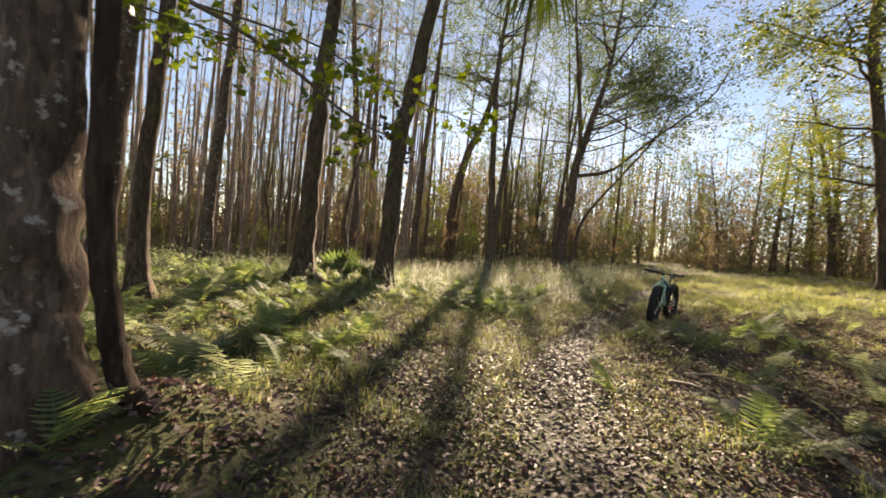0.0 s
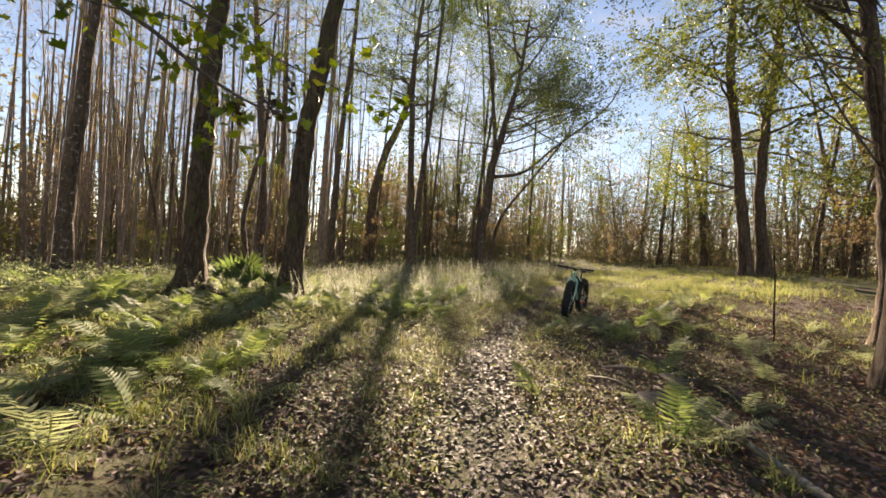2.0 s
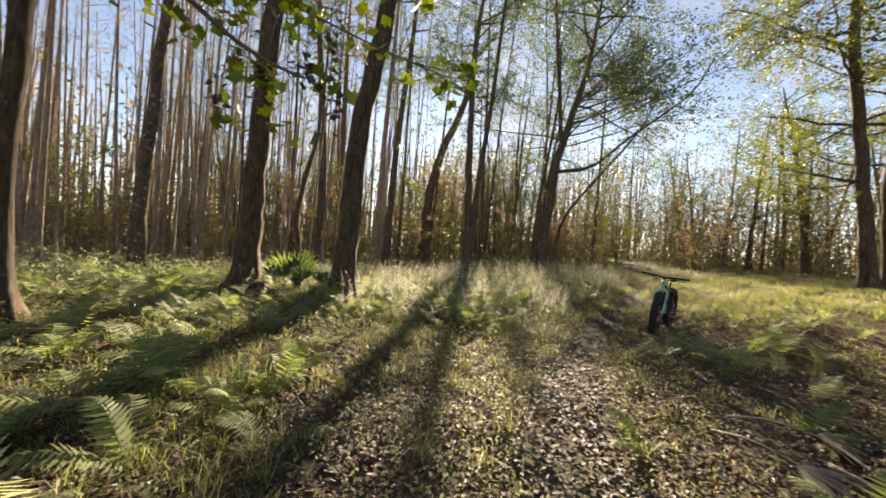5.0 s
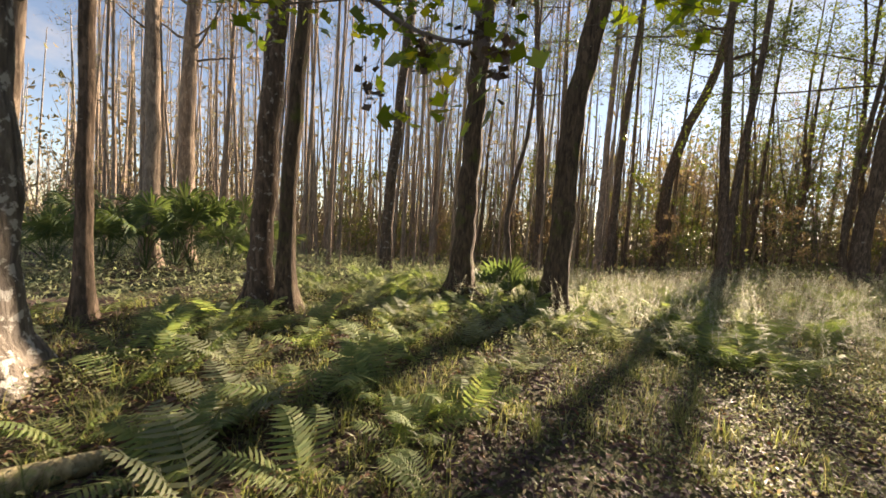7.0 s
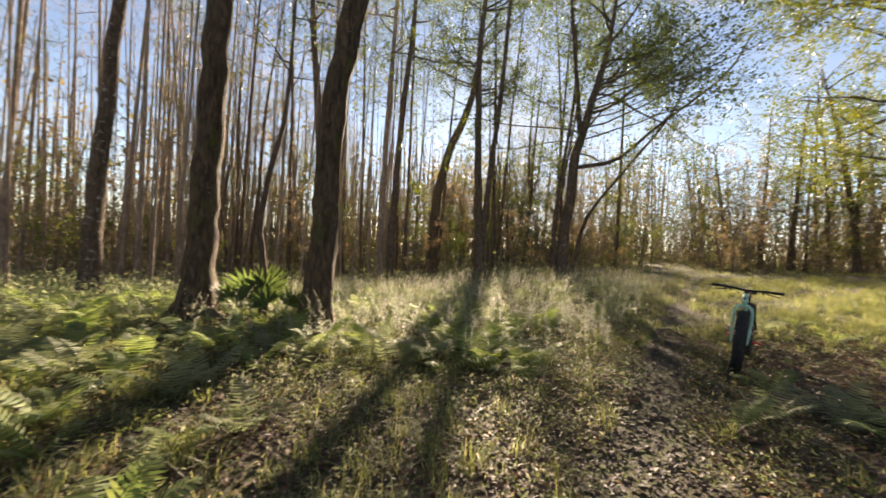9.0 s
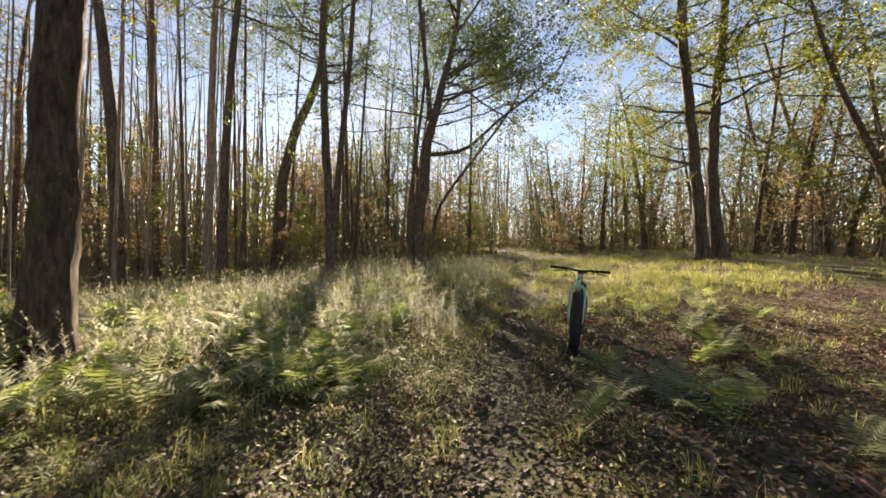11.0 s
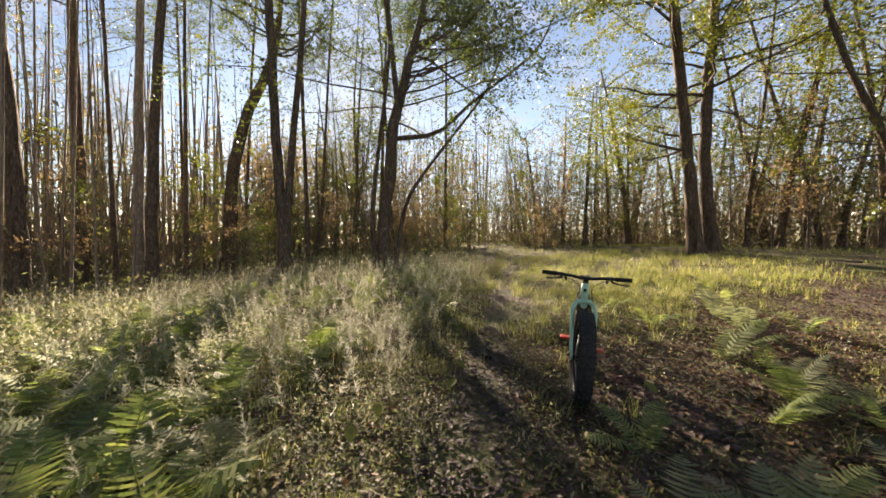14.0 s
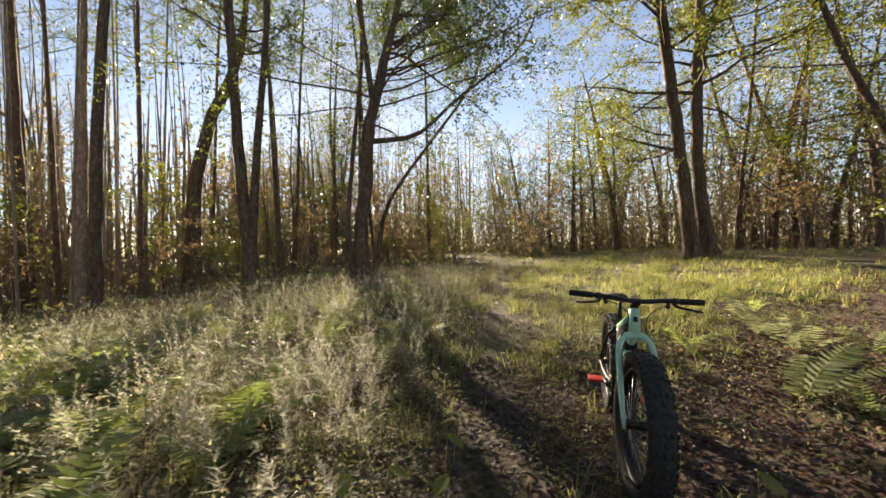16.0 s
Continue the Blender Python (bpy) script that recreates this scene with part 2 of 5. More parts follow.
def mesh_np(name, verts, faces, mat, smooth=False):
    """A mesh from an array of vertices and an array of triangles or quads."""
    verts, faces = np.asarray(verts, np.float32), np.asarray(faces, np.int32)
    me = bpy.data.meshes.new(name)
    k = faces.shape[1]
    me.vertices.add(len(verts))
    me.vertices.foreach_set("co", verts.ravel())
    me.loops.add(faces.size)
    me.loops.foreach_set("vertex_index", faces.ravel())
    me.polygons.add(len(faces))
    me.polygons.foreach_set("loop_start", np.arange(0, faces.size, k, dtype=np.int32))
    if smooth:
        me.polygons.foreach_set("use_smooth", np.ones(len(faces), bool))
    me.update(calc_edges=True)
    me.materials.append(mat)
    return me


def join(pieces):
    """Several (verts, faces) of the same face size as one."""
    vs, fs, n = [], [], 0
    for v, f in pieces:
        vs.append(v)
        fs.append(f + n)
        n += len(v)
    return np.concatenate(vs), np.concatenate(fs)


def part(name, data, parent, label=""):
    ob = new(name, data)
    ob.parent = parent
    return tagged(ob, label) if label else ob


def spline(pts, n):
    """n points on a smooth line through pts."""
    pts = np.asarray(pts, float)
    k = len(pts)
    if k == 2:
        return pts[0] + np.linspace(0, 1, n)[:, None] * (pts[1] - pts[0])
    ext = np.vstack([2 * pts[0] - pts[1], pts, 2 * pts[-1] - pts[-2]])
    u = np.linspace(0, k - 1 - 1e-6, n)
    i, f = u.astype(int), (u % 1)[:, None]
    p0, p1, p2, p3 = ext[i], ext[i + 1], ext[i + 2], ext[i + 3]
    return 0.5 * (2 * p1 + (p2 - p0) * f + (2 * p0 - 5 * p1 + 4 * p2 - p3) * f**2 + (3 * p1 - p0 - 3 * p2 + p3) * f**3)


def tube(path, radii, sides=8, rough=0.0, flare=0.0, lobes=5, seed=0, cap=True):
    """A tapered round limb along a path, as quads; flare: roots that spread at its foot."""
    path, radii = np.asarray(path, float), np.asarray(radii, float)
    n = len(path)
    tan = np.gradient(path, axis=0)
    tan /= np.linalg.norm(tan, axis=1)[:, None] + 1e-9
    ref = np.where(np.abs(tan[:, 2:3]) > 0.8, [[1.0, 0, 0]], [[0, 0, 1.0]])
    ref = np.repeat(ref[n // 2 : n // 2 + 1], n, 0)
    u = np.cross(tan, ref)
    u /= np.linalg.norm(u, axis=1)[:, None] + 1e-9
    v = np.cross(tan, u)
    a = np.linspace(0, 2 * np.pi, sides, endpoint=False)
    r = np.repeat(radii[:, None], sides, 1)
    along = np.r_[0, np.cumsum(np.linalg.norm(np.diff(path, axis=0), axis=1))][:, None]
    if rough:
        ph = seed * 1.7
        r = r * (1 + rough * (np.sin(3 * a + ph + along * 1.1) + 0.7 * np.sin(5 * a - 2 * ph + along * 2.7) + 0.5 * np.sin(2 * a + along * 4.3 + ph)))
    if flare:
        lobe = 0.55 + 0.45 * np.cos(lobes * a + seed) + 0.25 * np.cos(2 * a + 2.1 * seed)
        r = r * (1 + flare * np.exp(-np.clip(along - 0.32, 0, None) / 0.2) * lobe + 0.22 * flare * np.exp(-np.clip(along - 0.32, 0, None) / 0.6))
    verts = path[:, None] + r[..., None] * (np.cos(a)[None, :, None] * u[:, None] + np.sin(a)[None, :, None] * v[:, None])
    i, j = np.meshgrid(np.arange(n - 1), np.arange(sides), indexing="ij")
    j2 = (j + 1) % sides
    faces = np.stack([i * sides + j, i * sides + j2, (i + 1) * sides + j2, (i + 1) * sides + j], -1).reshape(-1, 4)
    verts = verts.reshape(-1, 3)
    if cap:
        tip = len(verts)
        verts = np.vstack([verts, path[-1] + tan[-1] * radii[-1] * 0.5])
        j = np.arange(0, sides, 2)
        base = (n - 1) * sides
        faces = np.vstack([faces, np.stack([base + j, base + (j + 1) % sides, base + (j + 2) % sides, np.full(len(j), tip)], -1)])
    return verts, faces


def leaves(rng, centre, length, width, face=None, spread=1.0, fold=0.25, down=0.0, wobble=0.5):
    """Folded four-cornered leaves at the centres, as triangles."""
    n = len(centre)
    d = rng.normal(size=(n, 3))
    d[:, 2] = d[:, 2] * spread - down
    d /= np.linalg.norm(d, axis=1)[:, None]
    nn = rng.normal(size=(n, 3)) if face is None else np.asarray(face) + wobble * rng.normal(size=(n, 3))
    side = np.cross(d, nn)
    side /= np.linalg.norm(side, axis=1)[:, None] + 1e-9
    up = np.cross(side, d)
    ln = (length * rng.uniform(0.6, 1.3, n))[:, None]
    wd = (width * rng.uniform(0.6, 1.3, n))[:, None]
    v = np.stack([centre - d * ln * 0.5, centre + side * wd * 0.5 + up * wd * fold, centre + d * ln * 0.5, centre - side * wd * 0.5 + up * wd * fold], 1)
    b = np.arange(n)[:, None] * 4
    f = np.stack([b + [0, 1, 2], b + [0, 2, 3]], 1).reshape(-1, 3)
    return v.reshape(-1, 3), f


def quads_to_tris(f):
    return np.vstack([f[:, [0, 1, 2]], f[:, [0, 2, 3]]])


def grow(rng, start, way, length, radius, bend=0.25, lift=0.15, n=7):
    """A wandering limb: its path and radii."""
    p, d = np.array(start, float), np.array(way, float)
    d /= np.linalg.norm(d)
    pts = [p.copy()]
    for _ in range(n - 1):
        d = d + bend * rng.normal(size=3) * 0.6 + np.array([0, 0, lift * 0.3])
        d /= np.linalg.norm(d)
        p = p + d * length / (n - 1)
        pts.append(p.copy())
    return np.array(pts), radius * np.linspace(1, 0.22, n)


def twigs(rng, path, count, length, radius, droop=0.0, pieces=4):
    """Fine side shoots off the outer part of a limb."""
    out = []
    for _ in range(count):
        i = rng.integers(min(len(path) // 3, len(path) - 2), len(path) - 1)
        base = path[i] + rng.random() * (path[i + 1] - path[i])
        d = (path[i + 1] - path[i]) / (np.linalg.norm(path[i + 1] - path[i]) + 1e-9) + rng.normal(size=3) * 0.75
        d[2] -= droop
        out.append(grow(rng, base, d, length * rng.uniform(0.5, 1.3), radius, 0.35, 0.0, pieces))
    return out


def make_tree(name, label, trunk, radii, bark, limbs, leaf, per_twig, size, rng, n_twigs=8, twig_len=0.9, sides=12, rings=22,
              flare=0.6, lift=0.1, droop=0.0, group="", rough=0.035, lobes=5, fineness=9):
    """A tree: a tapered trunk, limbs (start, way, length, radius), twigs and a crown of single leaves."""
    tree = tagged(new(name), label, "tree", group)
    foot = np.array(trunk[0], float)
    tree.matrix_basis = Matrix.Translation(foot)
    u = np.linspace(0, 1, rings) ** 1.8
    path = spline(np.array(trunk) - foot, 500)[(u * 499).astype(int)]
    rad = np.interp(u, np.linspace(0, 1, len(radii)), radii)
    path[:, :2] += (np.clip(u * 4, 0, 1) * rad * 0.1)[:, None] * rng.normal(size=(rings, 2))
    path = np.vstack([path[0] - [0, 0, 0.25], path])
    rad = np.r_[rad[0], rad]
    v, f = tube(path, rad, sides, rough, flare, lobes, seed=rng.random() * 6)
    part("trunk", mesh_np("trunk", v, f, bark, True), tree)
    fine, crown = [], []
    for start, way, length, radius in limbs:
        if start is None:
            k = rng.integers(rings // 2, rings - 1)
            start = path[k]
        else:
            start = np.array(start, float) - foot
        lp, lr = way if len(way) == 2 else grow(rng, start, way, length, radius, 0.22, lift, fineness)
        v, f = tube(lp, lr, 6 if radius > 0.03 else 4, 0.03)
        if radius > 0.025:
            part("limb", mesh_np("limb", v, f, bark, True), tree)
        else:
            fine.append((v, f))
        shoots = twigs(rng, lp, n_twigs, twig_len, max(0.004, radius * 0.14), droop, 3)
        for sp, sr in shoots:
            fine.append(tube(sp, sr, 3, cap=False))
            sub = twigs(rng, sp, 2, twig_len * 0.5, 0.005, droop, 2)
            for q, qr in sub:
                s = np.cross(q[1] - q[0], rng.normal(size=3))
                s *= 0.0035 / (np.linalg.norm(s) + 1e-9)
                fine.append((np.array([q[0] - s, q[0] + s, q[1] + 0.3 * s, q[1] - 0.3 * s]), np.array([[0, 1, 2, 3]])))
            if per_twig:
                for q in [sp] + [s[0] for s in sub]:
                    k = max(1, per_twig // 3)
                    u = rng.random((k, 1)) * (len(q) - 1.001)
                    i = u[:, 0].astype(int)
                    crown.append(q[i] + (u - i[:, None]) * (q[i + 1] - q[i]) + rng.normal(size=(k, 3)) * size * 0.8)
    if fine:
        v, f = join([p for p in fine])
        tagged(part("twig_spray", mesh_np("twig_spray", v, f, TWIG), tree), kind="stuff")
    if crown:
        c = np.concatenate(crown)
        v, f = leaves(rng, c, size, size * 0.5, None, 0.6, 0.2, 0.15)
        tagged(part("crown", mesh_np("crown", v, f, leaf), tree), kind="stuff")
    return tree


def at_ground(x, y, dz=0.0):
    return (x, y, float(gh(x, y)) + dz)


# ---------------------------------------------------------------- the ground
def build_ground():
    k = np.linspace(-1, 1, 181)
    grid = np.sinh(k * 6.2) / np.sinh(6.2) * 900
    xx, yy = np.meshgrid(grid + 1.5, grid + 5.0, indexing="ij")
    zz = gh(xx, yy)
    v = np.stack([xx, yy, zz], -1).reshape(-1, 3)
    n = len(k)
    i, j = np.meshgrid(np.arange(n - 1), np.arange(n - 1), indexing="ij")
    f = np.stack([i * n + j, (i + 1) * n + j, (i + 1) * n + j + 1, i * n + j + 1], -1).reshape(-1, 4)
    ob = new("ground", mesh_np("ground", v, f, GROUND, True))
    tagged(ob, "dark leaf-strewn forest floor with a worn trail", "ground", kind="structure")


build_ground()


def scatter(rng, n, x0, x1, y0, y1, density):
    """Points in a rectangle, kept by a density from 0 to 1."""
    p = np.column_stack([rng.uniform(x0, x1, n), rng.uniform(y0, y1, n)])
    return p[rng.random(n) < density(p[:, 0], p[:, 1])]


def patchy(x, y, s=1.0, ph=0.0):
    """A soft patch pattern from 0 to 1."""
    a = np.sin(1.1 * s * x + 0.6 * s * y + ph) + np.sin(0.7 * s * x - 1.4 * s * y + 2 * ph) + 0.8 * np.sin(2.3 * s * x + 1.9 * s * y + 3 * ph) + 0.6 * np.sin(3.9 * s * y - 2.8 * s * x + ph)
    return np.clip(0.5 + 0.22 * a, 0, 1)


def stuff(name, v, f, mat, label, category):
    return tagged(new(name, mesh_np(name, v, f, mat)), label, category, kind="stuff")


# ---------------------------------------------------------------- fallen leaves, grass and herbs
def build_litter():
    rng = np.random.default_rng(11)

    def density(x, y):
        d = np.abs(trail(x, y))
        on = np.exp(-((d / 0.75) ** 2))
        front = sstep(6.5, 2.0, y) * 0.75
        right = sstep(2.5, 4, x) * sstep(9, 6, y) * 0.7
        return np.clip(0.25 + on + front + right, 0, 1) * sstep(-5.5, -2.0, y) * sstep(-7.5, -4.5, x)

    p = np.vstack([scatter(rng, 165000, -7.5, 8.5, -5.5, 8.5, density), scatter(rng, 15000, 8.5, 15, 1, 8, lambda x, y: 0.8 + 0 * x), scatter(rng, 34000, -6, 15, 8, 19, lambda x, y: 0.3 + 0.7 * np.exp(-((trail(x, y) / 1.6) ** 2)))])
    c = np.column_stack([p, gh(p[:, 0], p[:, 1]) + rng.uniform(0.003, 0.016, len(p))])
    # leaves along the trail line get the tone with shade painted in
    worn = np.abs(trail(p[:, 0], p[:, 1])) < 0.2 + 0.35 * patchy(p[:, 0], p[:, 1], 2.6, 3.3)
    v, f = leaves(rng, c[worn], 0.052, 0.034, (0, 0, 1), 0.16, 0.22, 0.0, 0.22)
    stuff("trodden_leaves", v, f, TRODDEN_SHADE, "purplish-brown trodden leaves along the trail, darkened to stand for its shade", "leaf litter")
    v, f = leaves(rng, c[~worn], 0.058, 0.036, (0, 0, 1), 0.2, 0.25, 0.0, 0.26)
    stuff("fallen_leaves", v, f, LITTER, "brown and greyish dead leaves strewn over the forest floor", "leaf litter")


build_litter()


def blades(rng, base, height, width, lean):
    """Bent grass blades of two quads and a tip, as triangles."""
    n = len(base)
    a = rng.uniform(0, 2 * np.pi, n)
    out = np.column_stack([np.cos(a), np.sin(a), np.zeros(n)])
    side = np.column_stack([-np.sin(a), np.cos(a), np.zeros(n)]) * (width * rng.uniform(0.6, 1.3, n))[:, None]
    h = (height * rng.uniform(0.45, 1.25, n))[:, None]
    b = (lean * rng.uniform(0.2, 1.4, n))[:, None]
    up = np.array([0, 0, 1.0])
    m = base + up * h * 0.6 + out * h * b * 0.35
    t = base + up * h * (1 - 0.3 * b) + out * h * b
    v = np.stack([base - side * 0.5, base + side * 0.5, m + side * 0.4, m - side * 0.4, t], 1).reshape(-1, 3)
    i = np.arange(n)[:, None] * 5
    return v, np.stack([i + [0, 1, 2], i + [0, 2, 3], i + [3, 2, 4]], 1).reshape(-1, 3)


def build_grass():
    rng = np.random.default_rng(21)

    def lawn(x, y):
        off = trail(x, y)
        keep = sstep(0.25, 0.6, np.abs(off))
        tufts = patchy(x, y, 2.4, 1.0) ** 3
        meadow = sstep(1.2, 3.0, off) * sstep(7.2, 9.2, y) * 0.9
        left = sstep(-0.5, -2.0, off) * sstep(0.5, 2.5, y) * 0.5
        fore = np.where(off < 0, 0.55, 0.2) + 0.45 * sstep(1.6, 3.6, y) * np.where(off > 0.6, sstep(6.0, 7.5, y), 1)
        return np.clip(keep * (0.8 * fore * tufts + meadow * (0.35 + patchy(x, y, 1.3, 4)) + left * patchy(x, y, 1.7, 2)), 0, 1)

    def tufts(centres, each, spread):
        """Blades round each centre."""
        a = rng.uniform(0, 2 * np.pi, (len(centres), each))
        r = spread * np.sqrt(rng.random((len(centres), each)))
        p = np.stack([centres[:, :1] + r * np.cos(a), centres[:, 1:] + r * np.sin(a)], -1).reshape(-1, 2)
        return np.column_stack([p, gh(p[:, 0], p[:, 1])])

    v, f = blades(rng, tufts(scatter(rng, 7600, -6, 11, -1.5, 10, lawn), 22, 0.07), 0.19, 0.0055, 1.1)
    stuff("grass", v, f, GRASS, "thin yellow-green woodland grass lit from behind", "grass")
    p = scatter(rng, 9000, 4, 17, 6, 17, lambda x, y: sstep(7.2, 8.4, y) * np.where(trail(x, y) > -1.8, sstep(0.05, 0.5, np.abs(trail(x, y))), 0) * sstep(11, 8, trail(x, y)) * (0.06 + 1.1 * patchy(x, y, 1.5, 6) ** 2 * patchy(x, y, 3.7, 2)))
    v, f = blades(rng, tufts(p, 16, 0.14), 0.19, 0.008, 1.0)
    stuff("clearing_grass", v, f, GRASS, "bright tufted grass beyond the bicycle", "grass")
    p = scatter(rng, 7000, -10, 32, 2, 34, lambda x, y: np.where((y < 9) & (x < 10), 0, 1) * np.clip(0.25 + sstep(0, 3, trail(x, y) + 4) * sstep(16, 10, trail(x, y)), 0, 1) * (0.3 + 0.7 * patchy(x, y, 0.9, 3)))
    v, f = blades(rng, tufts(p, 15, 0.2), 0.19, 0.009, 1.5)
    stuff("meadow_grass", v, f, GRASS, "sunlit yellow-green grass of the clearing", "grass")


build_grass()


def build_herbs():
    rng = np.random.default_rng(31)

    def bed(x, y):
        off = trail(x, y)
        mound = sstep(-0.3, -1.0, off) * sstep(4.0, 6.2, y) * sstep(19, 13, y) * sstep(-5.0, -2.0, x)
        fore = 0.55 * sstep(0.5, 1.5, y) * sstep(0.2, 0.5, np.abs(off)) * np.where(off > 0.3, 0.35, 1.0)
        return np.clip(mound * (0.45 + 0.75 * patchy(x, y, 1.2, 0.5)) + fore * (0.8 * sstep(1.8, 0.8, np.abs(off)) + patchy(x, y, 1.5, 5) * 1.6), 0, 1)

    p = scatter(rng, 15500, -6, 9, -0.5, 22, bed)
    n = len(p)
    tall = (0.15 + 0.36 * sstep(5.5, 9, p[:, 1]) * sstep(-0.2, -1.6, trail(p[:, 0], p[:, 1]))) * rng.uniform(0.6, 1.3, n)
    base = np.column_stack([p, gh(p[:, 0], p[:, 1])])
    tips = base + np.column_stack([rng.normal(size=n) * 0.09, rng.normal(size=n) * 0.09, tall])
    k = 15
    u = rng.random((n, k, 1)) ** 0.7
    c = base[:, None] + u * (tips - base)[:, None] + rng.normal(size=(n, k, 3)) * np.array([0.075, 0.075, 0.03])
    v, f = leaves(rng, c.reshape(-1, 3), 0.036, 0.015, (0, 0, 1), 0.8, 0.2)
    stuff("low_herbs", v, f, HERB, "low small-leaved herbs glinting in the low sun", "herbs")
    side = np.array([0.0025, 0.0, 0.0])
    sv = np.stack([base - side, base + side, tips], 1).reshape(-1, 3)
    stuff("herb_stems", sv, np.arange(3 * n).reshape(-1, 3), TWIG, "thin dry stems among the low herbs", "herbs")


build_herbs()


def build_creepers():
    """The low cover of tiny leaves between the fallen leaves."""
    rng = np.random.default_rng(33)

    def bed(x, y):
        off = np.abs(trail(x, y))
        along = trail(x, y)
        side = np.where(along > 0.3, 0.35 + 0.65 * np.maximum(sstep(6.5, 8, y), sstep(1.3, 0.8, along)), 1.0)
        return side * np.clip(sstep(0.15, 0.45, off) * (0.1 + 0.3 * sstep(2.6, 4.5, y) + 0.8 * np.exp(-(((off - 0.7) / 0.45) ** 2)) * sstep(0, 1, y) + (0.7 + 0.3 * sstep(2, 4, y)) * patchy(x, y, 2.1, 1.7) ** 2) + 0.05, 0, 1) * np.clip(sstep(9, 6, y) + 0.35 * (x > 2), 0, 1)

    p = scatter(rng, 26000, -5.5, 10, -1.8, 15, bed)
    n, k = len(p), 12
    c = np.column_stack([p, gh(p[:, 0], p[:, 1])])[:, None] + rng.normal(size=(n, k, 3)) * [0.06, 0.06, 0.0] + rng.uniform(0.02, 0.11, (n, k, 1)) * [0, 0, 1]
    v, f = leaves(rng, c.reshape(-1, 3), 0.032, 0.015, (0, 0, 1), 0.6, 0.2)
    stuff("creeping_herbs", v, f, CREEPER, "tiny-leaved creeping plants among the fallen leaves", "herbs")


build_creepers()


def build_plumes():
    """Tall feathery plants that catch the light on the bank beside the trail."""
    rng = np.random.default_rng(35)

    def bank(x, y):
        off = trail(x, y)
        return sstep(-0.5, -1.1, off) * sstep(5.0, 7.2, y) * sstep(18, 12, y) * sstep(-4.5, -1.5, x) * (0.25 + 0.75 * patchy(x, y, 1.6, 2.2))

    p = scatter(rng, 4300, -5, 8, 4.0, 18, bank)
    n, k = len(p), 80
    base = np.column_stack([p, gh(p[:, 0], p[:, 1])])
    tall = rng.uniform(0.35, 0.75, n)
    lean = rng.normal(size=(n, 2)) * 0.16
    u = rng.uniform(0.25, 1.0, (n, k))
    mid = np.stack([base[:, :1] + lean[:, :1] * u**2, base[:, 1:2] + lean[:, 1:] * u**2, base[:, 2:] + tall[:, None] * u], -1)
    a = rng.uniform(0, 2 * np.pi, (n, k))
    reach = 0.11 * (1.15 - u) * rng.uniform(0.6, 1.2, (n, k))
    out = np.stack([np.cos(a), np.sin(a), rng.uniform(0.1, 0.9, (n, k))], -1) * reach[..., None]
    side = np.stack([-np.sin(a), np.cos(a), np.zeros_like(a)], -1) * 0.0035
    v = np.stack([mid - side, mid + side, mid + out], 2).reshape(-1, 3)
    stuff("feathery_plants", v, np.arange(3 * n * k).reshape(-1, 3), PLUME, "feathery pale plants glowing against the sun", "herbs")


build_plumes()


# ---------------------------------------------------------------- ferns
def frond_mesh(rng, length, mat, pairs=17):
    """One arching frond along +x with pinnae on both sides."""
    u = np.linspace(0, 1, pairs + 2)
    arch = rng.uniform(0.35, 0.75)
    x = length * np.sin(u * arch * 1.7) / np.sin(arch * 1.7) * 0.85
    z = length * (0.75 * u - 0.55 * arch * u**2 * 1.5)
    spine = np.column_stack([x, 0.03 * length * np.sin(u * 5 + rng.random() * 6), z])
    tv, tf = tube(spine[::3], np.linspace(0.004, 0.001, len(u[::3])), 3, cap=False)
    vs, fs = [tv], [quads_to_tris(tf)]
    n = len(tv)
    for i in range(2, len(u) - 1):
        w = length * 0.24 * (np.sin(np.pi * min(1, (u[i] * 0.86 + 0.16))) ** 0.8) * rng.uniform(0.85, 1.1)
        step = (spine[i + 1] - spine[i])
        t = step / np.linalg.norm(step)
        for s in (-1, 1):
            out = np.array([0, s, 0]) + t * 0.35 + np.array([0, 0, -0.22 + 0.12 * rng.normal()])
            out /= np.linalg.norm(out)
            half = t * length / pairs * 0.33
            b = spine[i]
            m = b + out * w * 0.55
            v = np.array([b - half * 0.7, b + half * 0.7, m + half * 0.8, m - half * 0.8, b + out * w + t * 0.01 + np.array([0, 0, -0.02 * w])])
            vs.append(v)
            fs.append(np.array([[0, 1, 2], [0, 2, 3], [3, 2, 4]]) + n)
            n += 5
    return mesh_np("frond", np.concatenate(vs), np.concatenate(fs), mat)


FERN_SPOTS = [(-1.66, 0.46), (2.75, 4.5), (3.75, 4.2), (3.85, 5.35), (3.3, 4.75), (3.6, 4.5), (2.16, 1.48), (2.5, 1.5), (4.2, 2.45), (1.6, 2.45), (-2.9, 2.8), (-1.77, 3.0), (-3.0, 3.65), (0.67, 7.05), (4.6, 4.4), (4.9, 5.2), (7.2, 6.5), (7.6, 7.0), (6.6, 7.3), (8.2, 7.4), (7.9, 6.2), (9.0, 7.7), (6.1, 7.9), (7.0, 8.3)]
WALKED = np.array([(-0.2, -1.1), (0.0, -0.5), (-0.07, 0.3), (0.0, 1.0), (0.45, 2.0), (1.3, 3.05), (1.8, 3.9), (2.25, 4.8)])


